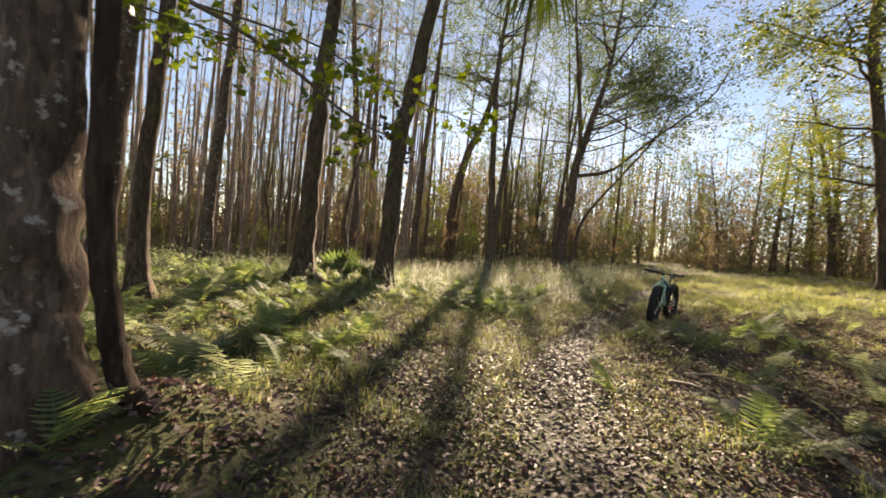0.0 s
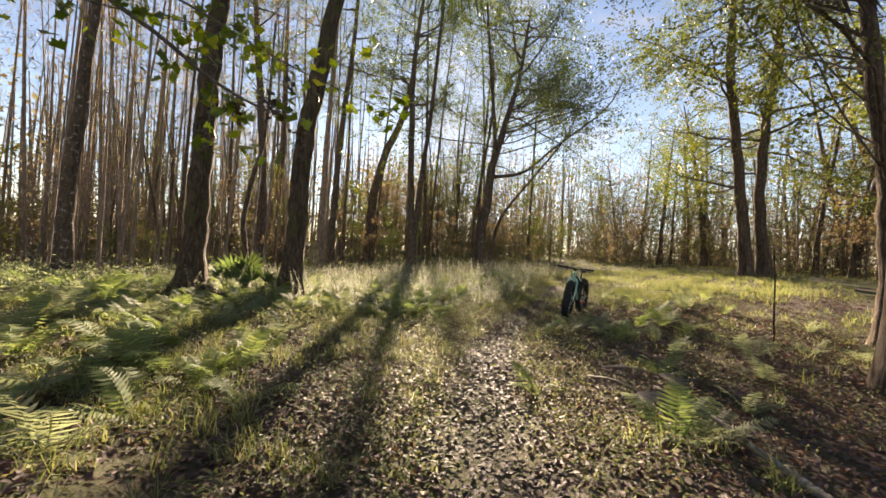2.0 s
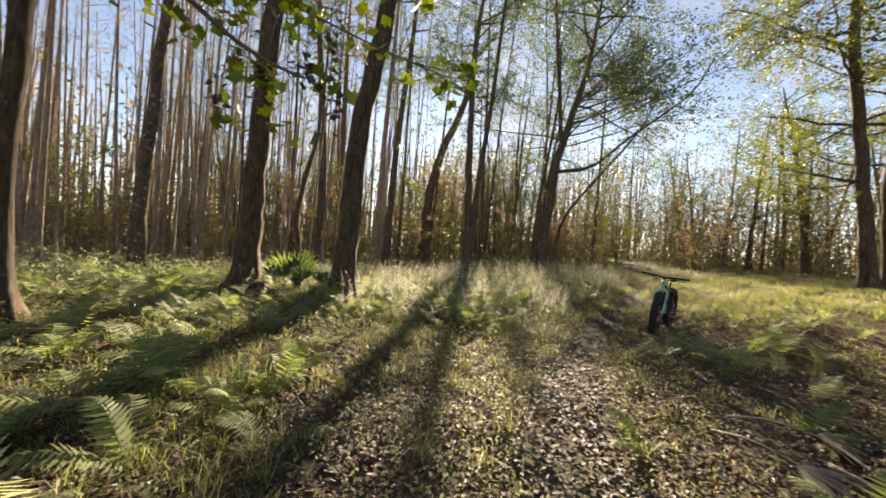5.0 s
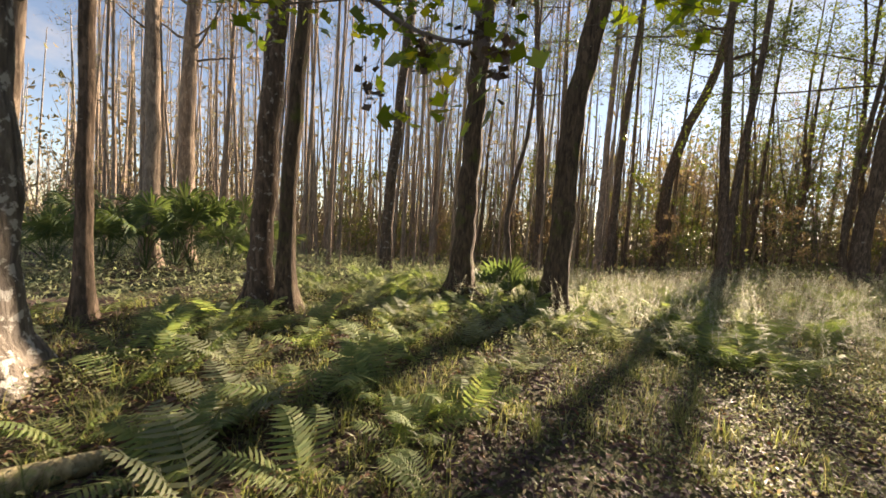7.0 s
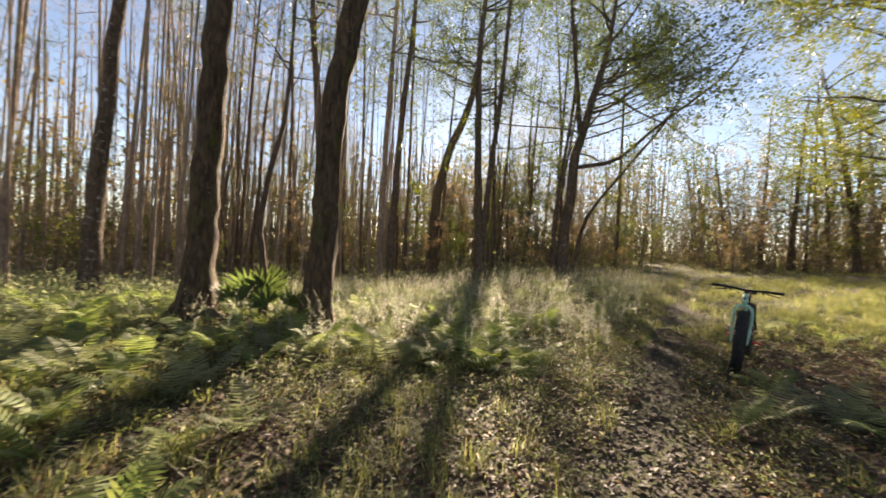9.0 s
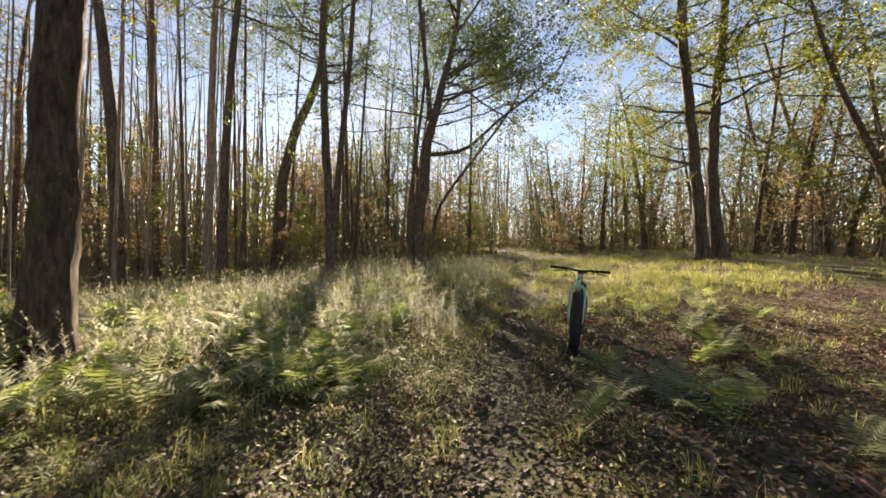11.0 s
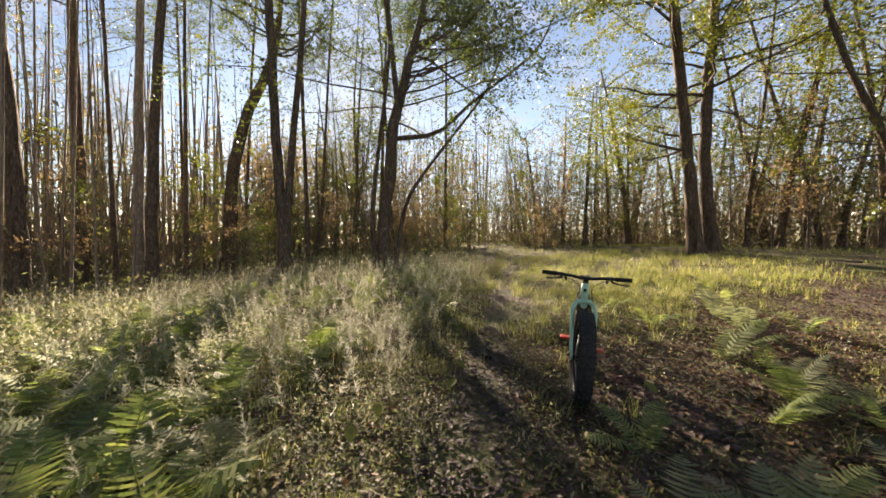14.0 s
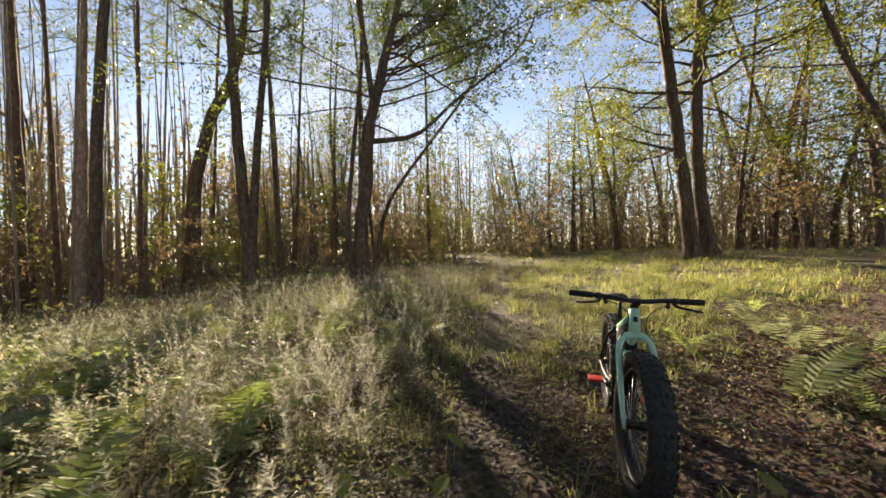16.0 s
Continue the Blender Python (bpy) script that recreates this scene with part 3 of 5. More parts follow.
def build_ferns():
    rng = np.random.default_rng(41)
    kinds = [[frond_mesh(rng, ln, m) for ln in (0.42, 0.52, 0.6)] for m in (FERN, FERN_SILVER)]
    protos = []
    for k in range(6):
        silver = k >= 4
        fern = tagged(new("fern"), "silvery arching fern on the leaf-strewn floor" if silver else "bright green arching fern on the forest floor", "fern", "ferns")
        for j in range(rng.integers(4, 8)):
            fr = part("frond", kinds[silver][rng.integers(3)], fern)
            fr.matrix_basis = pose(0, 0, -0.02, 0, rng.uniform(-42, -6), 360 * rng.random())
            s = rng.uniform(0.7, 1.15)
            fr.scale = (s, s, s)
        protos.append(fern)

    def bed(x, y):
        off = trail(x, y)
        left = sstep(-0.6, -1.0, x) * sstep(0.8, 1.8, y) * sstep(-7.5, -4, x)
        right = sstep(0.7, 1.2, off) * sstep(0.2, 1.2, y) * sstep(7.5, 5.0, y) * 0.28
        mound = sstep(-1.0, -1.8, off) * sstep(4.5, 7, y) * 0.8
        return np.clip(left * 1.0 + right + mound, 0, 1)

    p = scatter(rng, 800, -6.5, 8.5, -0.5, 15, bed)
    bank = scatter(rng, 90, -2.6, 1.6, 5.6, 10.5, lambda x, y: sstep(-0.9, -1.6, trail(x, y)))
    p = np.vstack([FERN_SPOTS, p, bank])
    near = np.argsort(np.hypot(p[:, 0] - 0.8, p[:, 1] - 2.5))
    p = np.vstack([FERN_SPOTS, p[near[near >= len(FERN_SPOTS)]]])
    used, far = 0, []
    for k, (x, y) in enumerate(p):
        if k >= len(FERN_SPOTS) and np.hypot(WALKED[:, 0] - x, WALKED[:, 1] - y).min() < 0.95:
            continue
        if np.hypot(x + 1.92, y - 0.62) < 0.25 or np.hypot(x - 4.2, y - 6.3) < 0.6:
            continue
        pr = protos[rng.choice(6, p=[0.19, 0.19, 0.19, 0.19, 0.12, 0.12] if y > 5.5 and x > -3 else [0.16, 0.16, 0.16, 0.16, 0.18, 0.18])]
        s = rng.uniform(0.6, 1.0) if y < 5.6 and x > -1.5 else rng.uniform(0.75, 1.25)
        m = pose(*at_ground(x, y), 0, 0, 360 * rng.random())
        if used >= 290:
            for fr in pr.children:
                vs = np.empty(len(fr.data.vertices) * 3, np.float32)
                fr.data.vertices.foreach_get("co", vs)
                fs = np.empty(len(fr.data.polygons) * 3, np.int32)
                fr.data.loops.foreach_get("vertex_index", fs)
                full = np.array(m @ Matrix.Scale(s, 4) @ fr.matrix_basis)
                far.append((vs.reshape(-1, 3) @ full[:3, :3].T + full[:3, 3], fs.reshape(-1, 3)))
            continue
        if used < 6:
            pr = protos[used]
            pr.matrix_basis = m
        else:
            pr = copy_thing(pr, m)
        pr.scale = (s, s, s)
        used += 1
    if far:
        stuff("fern_bed", *join(far), FERN, "pale green ferns massed under the further trees", "ferns")


build_ferns()


# ---------------------------------------------------------------- the trees that stand near
def limb_ring(rng, foot, height, count, lo, hi, length, radius, rise=0.4, toward=None):
    out = []
    for _ in range(count):
        a = rng.uniform(0, 2 * np.pi) if toward is None else toward + rng.normal() * 0.7
        z = rng.uniform(lo, hi)
        x, y = foot(z)
        out.append(((x, y, z), (np.cos(a), np.sin(a), rise * rng.uniform(0.2, 1.6)), length * rng.uniform(0.6, 1.3), radius * rng.uniform(0.6, 1.2)))
    return out


def on(trunk):
    """The trunk's x and y at a height."""
    t = np.array(trunk)
    return lambda z: (float(np.interp(z, t[:, 2], t[:, 0])), float(np.interp(z, t[:, 2], t[:, 1])))


def build_near_trees():
    rng = np.random.default_rng(51)
    g = lambda x, y: float(gh(x, y))  # noqa: E731
    # the broad lichened trunk beside the start, and the vine-like stem before it
    t = [(-1.92, 0.62, g(-1.92, 0.62) - 0.1), (-1.93, 0.63, 0.9), (-1.96, 0.64, 2.0), (-1.98, 0.7, 5), (-1.95, 0.8, 10)]
    make_tree("tree", "broad trunk with pale lichen blotches and spreading roots", t, [0.145, 0.135, 0.13, 0.12, 0.07], BARK_BROWN_SPOTTED, limb_ring(rng, on(t), 10, 6, 5, 9.5, 2.6, 0.05), OAK, 30, 0.1, rng, 6, sides=24, rings=44, flare=1.6, rough=0.03)
    t = [(-1.46, 0.70, g(-1.46, 0.70) - 0.02), (-1.55, 0.69, 0.42), (-1.61, 0.68, 0.62), (-1.66, 0.66, 0.95), (-1.70, 0.66, 1.4), (-1.72, 0.66, 2.2), (-1.7, 0.66, 4.4), (-1.5, 0.6, 6)]
    make_tree("tree", "thin dark curved stem leaning beside the broad trunk", t, [0.043, 0.048, 0.05, 0.05, 0.05, 0.045, 0.04, 0.02], BARK_DARK, limb_ring(rng, on(t), 6, 3, 4, 5.8, 1.2, 0.03), OAK, 18, 0.09, rng, 5, sides=12, rings=40, flare=0.15, rough=0.06)
    t = [(-4.1, 1.6, g(-4.1, 1.6) - 0.1), (-4.1, 1.6, 1.4), (-4.08, 1.6, 3), (-4.0, 1.6, 6), (-3.9, 1.7, 12)]
    make_tree("tree", "stout pale trunk blotched with white lichen above dark roots", t, [0.22, 0.2, 0.19, 0.17, 0.08], BARK_PALE, limb_ring(rng, on(t), 12, 7, 5, 11, 2.6, 0.05), YELLOW, 24, 0.12, rng, 6, sides=20, rings=34, flare=1.3)
    # the two mossy trunks with the small palms between them
    t = [(-3.07, 7.41, g(-3.07, 7.41) - 0.1), (-3.03, 7.41, 1.4), (-3.0, 7.41, 3.1), (-2.92, 7.41, 4.8), (-2.75, 7.5, 8), (-2.6, 7.6, 14)]
    make_tree("tree", "mossy dark brown trunk with buttressed roots", t, [0.22, 0.19, 0.18, 0.17, 0.13, 0.06], BARK_MOSSY, limb_ring(rng, on(t), 14, 8, 5.5, 13, 2.8, 0.06), YELLOW, 24, 0.12, rng, 6, sides=18, rings=34, flare=1.0)
    t = [(-1.24, 7.08, g(-1.24, 7.08) - 0.1), (-1.19, 7.08, 1.5), (-1.15, 7.08, 3.0), (-0.9, 7.08, 4.7), (-0.4, 7.1, 8), (0.1, 7.2, 13)]
    make_tree("tree", "mossy brown trunk with knots, leaning slightly as it rises", t, [0.20, 0.175, 0.17, 0.155, 0.12, 0.05], BARK_MOSSY, limb_ring(rng, on(t), 13, 8, 5.2, 12, 2.8, 0.055), YELLOW, 24, 0.12, rng, 6, sides=18, rings=34, flare=1.0, rough=0.05)
    t = [(-2.15, 7.5, g(-2.15, 7.5)), (-2.17, 7.5, 0.8), (-2.25, 7.5, 1.5), (-2.12, 7.5, 2.4), (-1.95, 7.5, 3.3), (-1.9, 7.55, 5.5)]
    make_tree("tree", "slim crooked stem between two mossy trunks", t, [0.055, 0.05, 0.048, 0.045, 0.035, 0.015], BARK_BROWN, limb_ring(rng, on(t), 5, 5, 2.2, 5, 1.4, 0.015), YELLOW, 10, 0.08, rng, 4, 0.6, sides=9, rings=22, flare=0.3)
    # the pair further to the side
    t = [(-4.98, 4.5, g(-4.98, 4.5)), (-4.96, 4.5, 1.3), (-4.8, 4.5, 3.6), (-4.72, 4.5, 4.4), (-4.5, 4.6, 9), (-4.4, 4.6, 14)]
    make_tree("tree", "grey-brown trunk flecked with lichen among ferns", t, [0.18, 0.155, 0.14, 0.13, 0.1, 0.05], BARK_BROWN_SPOTTED, limb_ring(rng, on(t), 14, 6, 5.5, 13, 2.2, 0.04), YELLOW, 24, 0.12, rng, 6, sides=14, rings=30)
    t = [(-4.4, 4.5, g(-4.4, 4.5)), (-4.45, 4.5, 1.3), (-4.32, 4.5, 3.2), (-4.27, 4.5, 4.3), (-4.1, 4.4, 8), (-4.0, 4.4, 12)]
    make_tree("tree", "slim dark trunk with moss on its foot", t, [0.14, 0.105, 0.1, 0.095, 0.07, 0.03], BARK_MOSSY, limb_ring(rng, on(t), 12, 6, 5, 11, 2.0, 0.035), YELLOW, 24, 0.12, rng, 6, sides=14, rings=30, flare=0.8)
    t = [(-6.72, 9.98, g(-6.72, 9.98)), (-6.7, 9.98, 2), (-6.5, 10, 5), (-6.2, 10, 9), (-6.0, 10, 16)]
    make_tree("tree", "tall grey trunk tapering into the canopy", t, [0.19, 0.155, 0.13, 0.1, 0.05], BARK_BROWN_SPOTTED, limb_ring(rng, on(t), 16, 8, 5.5, 15, 2.2, 0.04), RUST, 24, 0.12, rng, 6, sides=14, rings=30)
    # the twin-stemmed tree that stands against the sun
    gz = g(2.5, 17.55)
    t = [(2.53, 17.55, gz), (2.5, 17.55, 1.4), (2.32, 17.55, 3.4), (2.15, 17.55, 7), (2.08, 17.55, 9.6), (2.5, 17.6, 15)]
    make_tree("tree", "twin-stemmed grey tree standing against the low sun", t, [0.27, 0.20, 0.155, 0.14, 0.12, 0.05], BARK_BROWN, [((2.5, 17.5, 0.9), (spline(np.array([(0, 0, 0.9 - gz), (0.22, -0.02, 4.4 - gz), (0.5, 0, 7.5 - gz), (0.7, 0, 11.2 - gz), (0.9, 0, 15)]), 12), np.linspace(0.15, 0.06, 12)), 1, 0.15)] + limb_ring(rng, on(t), 15, 20, 7.2, 14, 3.2, 0.04), OAK, 34, 0.105, rng, 10, sides=16, rings=30)
    # the spreading evergreen with the long low limb
    gz = g(5.45, 16)
    f0 = np.array([5.45, 16.0, gz])
    t = [(5.45, 16, gz), (5.45, 16, 1.7), (5.62, 16, 3.6), (5.82, 16, 5.4), (6.3, 16, 7.2), (6.9, 16.2, 9.5), (7.4, 16.5, 13)]

    def path(*pts):
        p = np.array(pts) - f0
        return spline(p, 12)
    limbs = [((5.95, 16, 4.5), (path((5.8, 16, 4.6), (7.25, 15.8, 4.95), (8.6, 15.6, 6.2), (10.8, 15.2, 8.1), (11.6, 15, 9.6)), np.linspace(0.09, 0.03, 12)), 1, 0.09),
             ((5.6, 16, 0.6), (path((5.75, 15.9, 0.2), (6.12, 15.9, 2.3), (6.6, 15.8, 3.3), (7.7, 15.6, 4.8), (9.0, 15.4, 6.6), (9.6, 15.3, 8.2)), np.linspace(0.085, 0.03, 12)), 1, 0.085),
             ((5.5, 16, 0.6), (path((5.2, 16, 0.2), (5.05, 16, 2.0), (5.25, 16, 4.2), (5.6, 16, 7.5), (5.5, 16, 10)), np.linspace(0.09, 0.04, 12)), 1, 0.09),
             ((5.8, 16, 6), (path((5.9, 16, 5.6), (5.5, 15.6, 7.6), (5.0, 15, 9.6), (4.6, 14.6, 11.5)), np.linspace(0.1, 0.04, 12)), 1, 0.09)]
    limbs += limb_ring(rng, on(t), 13, 7, 4.8, 6.6, 5.2, 0.035, 0.3) + limb_ring(rng, on(t), 13, 10, 5.6, 8.0, 5.6, 0.04, 0.3, -0.1) + limb_ring(rng, on(t), 13, 8, 7.0, 9.5, 3.8, 0.045, 0.4, -0.2) + limb_ring(rng, on(t), 13, 14, 9.0, 12.5, 3.6, 0.05, 0.5)
    make_tree("tree", "spreading evergreen tree with a long low limb over the trail", t, [0.24, 0.2, 0.19, 0.17, 0.14, 0.09, 0.04], BARK_BROWN, limbs, OAK, 42, 0.115, rng, 18, 1.7, sides=14, rings=30)
    gz = g(0.6, 22.7)
    t = [(0.56, 22.7, gz), (0.62, 22.7, 2), (0.74, 22.7, 4.2), (1.36, 22.7, 6.8), (2.15, 22.7, 8.9), (2.5, 22.7, 10.4), (2.8, 22.9, 14)]
    make_tree("tree", "brown trunk that bows sideways below its crown", t, [0.34, 0.27, 0.25, 0.22, 0.19, 0.16, 0.05], BARK_BROWN, limb_ring(rng, on(t), 14, 18, 8.5, 13.5, 3.6, 0.05), OAK, 34, 0.115, rng, 10, sides=14, rings=30)
    # tall thin trees whose light crowns meet high above the bank
    for k, (x, y, h) in enumerate(((-6.5, 21, 16), (-3.2, 22.5, 17), (-0.8, 21.5, 17), (-8.2, 19.5, 15), (1.0, 25.5, 19), (3.6, 20.5, 16), (4.6, 25, 19), (6.9, 21.5, 16.5), (8.6, 24.5, 18), (10.6, 22, 16), (-5.2, 26.5, 19), (-1.6, 27, 19))):
        gz = g(x, y)
        lean = rng.normal(size=2) * 0.7
        t = [(x, y, gz), (x + 0.2 * lean[0], y + 0.2 * lean[1], 4), (x + 0.5 * lean[0], y + 0.5 * lean[1], 0.6 * h), (x + lean[0], y + lean[1], h)]
        make_tree("tree", "tall thin tree with a light crown high above the bank", t, [0.1, 0.08, 0.06, 0.02], BARK_BROWN, limb_ring(rng, on(t), h, 26, 0.48 * h, h - 0.3, 2.6, 0.02, 0.5), (OAK, YELLOW)[k % 3 == 1], 24, 0.1, rng, 7, 1.2, 9, 16, 0.5, group="tall trees on the bank", fineness=6)
    # the tall pair beyond the clearing
    for x0, lean, lab in ((16.65, -1.4, "tall dark trunk of a pair beyond the clearing"), (17.65, 0.1, "tall dark trunk forked from its neighbour beyond the clearing")):
        gz = g(x0, 12.8)
        t = [(x0, 12.8, gz), (x0 - 0.5, 12.8, 4.0), (x0 - 0.5 + lean * 0.45, 12.8, 7.2), (x0 - 0.2 + lean, 12.8, 10.5), (x0 + lean, 12.8, 16)]
        limbs = limb_ring(rng, on(t), 16, 19, 4.5, 14, 4.2, 0.06, 0.12)
        make_tree("tree", lab, t, [0.27, 0.205, 0.185, 0.16, 0.06], BARK_BROWN, limbs, YELLOW, 66, 0.115, rng, 14, 1.4, sides=14, rings=28, droop=0.1)
    # the leaning tree behind the palm, its boughs over the right of the trail
    t = [(8.3, 3.7, g(8.3, 3.7)), (8.25, 3.7, 1.5), (8.05, 3.7, 2.8), (7.8, 3.8, 4.2), (7.7, 3.9, 6), (7.6, 4, 10)]
    limbs = limb_ring(rng, on(t), 10, 9, 2.6, 6.0, 4.6, 0.03, 0.7, radians(135)) + limb_ring(rng, on(t), 10, 9, 4.0, 9.5, 3.6, 0.045, 0.4)
    make_tree("tree", "leaning tree with long leafy yellow-green boughs", t, [0.16, 0.14, 0.13, 0.12, 0.09, 0.04], BARK_BROWN, limbs, YELLOW, 40, 0.09, rng, 14, 1.2, sides=12, rings=28, droop=0.1)
    # trunks among the further ones
    for x, y, r, bark, dx, lab in ((-1.95, 20.0, 0.17, BARK_GREY, 0.2, "pale straight trunk of a close pair"), (-1.3, 18.63, 0.17, BARK_BROWN, 0.5, "slim dark trunk beside a paler one"),
                                   (-4.57, 23.6, 0.22, BARK_BROWN, -0.2, "brown trunk among the dense woods"), (-4.47, 19.05, 0.22, BARK_BROWN, -0.8, "dark leaning trunk rising from the ferns"),
                                   (-5.6, 2.7, 0.08, BARK_BROWN, 0.1, "grey trunk standing before the palmettos"), (-10.4, 5.6, 0.17, BARK_GREY, -0.1, "straight grey trunk behind the palmettos"),
                                   (-10.9, 6.6, 0.2, BARK_GREY, 0.5, "tall pale trunk leaning beside the palmettos")):
        gz = g(x, y)
        t = [(x, y, gz), (x + 0.1 * dx, y, 3), (x + 0.4 * dx, y, 6.5), (x + dx, y, 11), (x + 1.5 * dx, y, 16)]
        make_tree("tree", lab, t, [r * 1.1, r * 0.9, r * 0.8, r * 0.6, 0.05], bark, limb_ring(rng, on(t), 16, 8, 9.5 if y > 15 else 5, 15, 2.4, 0.045), RUST if x < -3 else YELLOW, 26, 0.1, rng, 6, sides=12, rings=24)


build_near_trees()


# ---------------------------------------------------------------- the palm beside the trail
def fan_leaf(rng, radius, count, droop, mat, petiole=0.6, spreadang=150, hang=0.0):
    """A fan palm leaf along +x: a stalk and pleated blades."""
    vs, fs, n = [], [], 0
    stalk = spline([(0, 0, 0), (petiole * 0.5, 0, petiole * 0.22), (petiole, 0, petiole * 0.28)], 6)
    tv, tf = tube(stalk, np.linspace(0.012, 0.008, 6), 4, cap=False)
    vs.append(tv)
    fs.append(quads_to_tris(tf))
    n = len(tv)
    hub = stalk[-1]
    for k in range(count):
        a = radians(-spreadang + 2 * spreadang * (k + 0.5) / count) + rng.normal() * 0.03
        ln = radius * (1 - 0.28 * abs(a) / np.pi) * rng.uniform(0.9, 1.08)
        d = np.array([np.cos(a), np.sin(a), 0.12])
        s = np.array([-np.sin(a), np.cos(a), 0.0]) * radius * 1.6 / count
        dr = droop * rng.uniform(0.7, 1.5)
        p1 = hub + d * ln * 0.5 + np.array([0, 0, -dr * 0.12 * ln])
        p2 = hub + d * ln * (1 - 0.35 * min(1, dr + hang)) + np.array([0, 0, -ln * (dr * 0.5 + hang)])
        v = np.array([hub, p1 - s * 0.5, p1 + np.array([0, 0, -0.02 * radius]), p1 + s * 0.5, p2])
        vs.append(v)
        fs.append(np.array([[0, 1, 2], [0, 2, 3], [1, 4, 2], [2, 4, 3]]) + n)
        n += 5
    return mesh_np("palm_leaf", np.concatenate(vs), np.concatenate(fs), mat)


def build_palm():
    rng = np.random.default_rng(61)
    palm = tagged(new("cabbage_palm"), "thick grey palm trunk with hanging dead leaves under its crown", "palm tree")
    gz = float(gh(5.6, 2.08))
    palm.matrix_basis = Matrix.Translation((5.6, 2.08, gz))
    path = spline([(0, 0, -0.2), (0.02, 0, 1.2), (0.06, 0.02, 3), (0.05, 0.05, 6.1)], 26)
    v, f = tube(path, np.interp(np.linspace(0, 1, 26), [0, 0.05, 0.3, 1], [0.33, 0.27, 0.235, 0.24]), 20, 0.012, 0.15)
    part("trunk", mesh_np("trunk", v, f, BARK_DARKBROWN, True), palm)
    live = [fan_leaf(rng, 1.15, 44, 0.5, PALM_DEEP, 1.5, 125, 0.18) for _ in range(3)]
    dead = [fan_leaf(rng, 0.85, 26, 0.5, DEADLEAF, 1.2, 100, 0.75) for _ in range(2)]
    for k in range(16):
        ob = part("palm_leaf", live[k % 3], palm)
        ob.matrix_basis = pose(0.05, 0.05, 6.1, 0, rng.uniform(-50, 12), k * 137.5)
    for k in range(9):
        ob = part("dead_palm_leaf", dead[k % 2], palm, "withered dark palm leaf hanging down")
        ob.matrix_basis = pose(0.05, 0.05, 5.9, 0, rng.uniform(35, 62), k * 41 + 90)
    # the long leaf that reaches out over the trail
    for x, y, z, tilt, yaw in ((1.0, 3.3, 4.25, 8, 175), (1.9, 3.2, 4.45, 8, 185), (2.8, 3.0, 4.55, 10, 205)):
        ob = part("palm_leaf", live[0], palm)
        ob.matrix_basis = pose(x + 1.4 - 5.6, y - 2.08, z - gz, 0, tilt, yaw)


build_palm()


def build_palmettos():
    rng = np.random.default_rng(71)
    leafs = [fan_leaf(rng, r, 26, d, PALM, p, 130) for r, d, p in ((0.6, 0.5, 1.0), (0.66, 0.8, 1.2), (0.52, 0.35, 0.8))]
    spots = [(-8.8, 6.5, 1.1), (-8.9, 5.7, 0.95), (-9.3, 5.0, 1.0), (-9.7, 4.4, 0.9), (-10.1, 3.8, 0.85), (-9.9, 5.9, 1.2), (-10.6, 4.9, 1.1), (-11.2, 6.4, 1.2), (-7.9, 6.4, 0.6), (-11.5, 4.2, 1.0), (-8.6, 7.6, 0.8)]
    for x, y, s in spots:
        ob = tagged(new("saw_palmetto"), "green saw palmetto with pleated fan leaves", "palmetto", "palmettos")
        for k in range(9):
            lf = part("fan_leaf", leafs[rng.integers(3)], ob)
            lf.matrix_basis = pose(0, 0, 0.05, rng.uniform(-30, 30), rng.uniform(-84, -22), k * 137.5 + rng.uniform(-15, 15))
        ob.matrix_basis = pose(*at_ground(x, y), 0, 0, 360 * rng.random())
        ob.scale = (1.05 * s, 1.05 * s, 1.05 * s)
    small = fan_leaf(rng, 0.45, 15, 0.3, PALM, 0.4, 75)
    for x, y, s in ((-2.15, 7.55, 1.15), (-2.4, 7.2, 0.9), (-1.85, 7.2, 0.9)):
        ob = tagged(new("young_palm"), "young palm with upright pale green fans between two trunks", "palm", "young palms")
        for k in range(4):
            lf = part("fan_leaf", small, ob)
            lf.matrix_basis = pose(0, 0, 0, rng.uniform(-75, 75), rng.uniform(-80, -45), k * 90)
        ob.matrix_basis = pose(*at_ground(x, y), 0, 0, 360 * rng.random())
        ob.scale = (s, s, s)


build_palmettos()


# ---------------------------------------------------------------- the maple bough overhead
def lobed_leaves(rng, centre, size):
    """Hanging three-lobed leaves, as triangles."""
    n = len(centre)
    shape = np.array([(0, 0), (0.35, 0.28), (0.18, 0.62), (0.48, 0.55), (0.55, 0.78), (1.05, 0.0), (0.55, -0.78), (0.48, -0.55), (0.18, -0.62), (0.35, -0.28)]) * [1, 0.75]
    d = rng.normal(size=(n, 3)) * [1, 1, 0.45] - [0, 0, 0.35]
    d /= np.linalg.norm(d, axis=1)[:, None]
    nn = rng.normal(size=(n, 3)) * 0.6 + [0, -0.3, 0.8]
    s = np.cross(d, nn)
    s /= np.linalg.norm(s, axis=1)[:, None]
    u = np.cross(s, d)
    ln = size * rng.uniform(0.6, 1.25, n)[:, None, None]
    v = centre[:, None] + ln * (shape[None, :, :1] * d[:, None] + shape[None, :, 1:] * s[:, None] + 0.12 * np.abs(shape[None, :, 1:]) * u[:, None])
    t = np.array([[0, 1, 9], [1, 2, 3], [1, 3, 4], [1, 4, 5], [1, 5, 9], [9, 5, 6], [9, 6, 7], [9, 7, 8]])
    f = (np.arange(n)[:, None, None] * 10 + t).reshape(-1, 3)
    return v.reshape(-1, 3), f


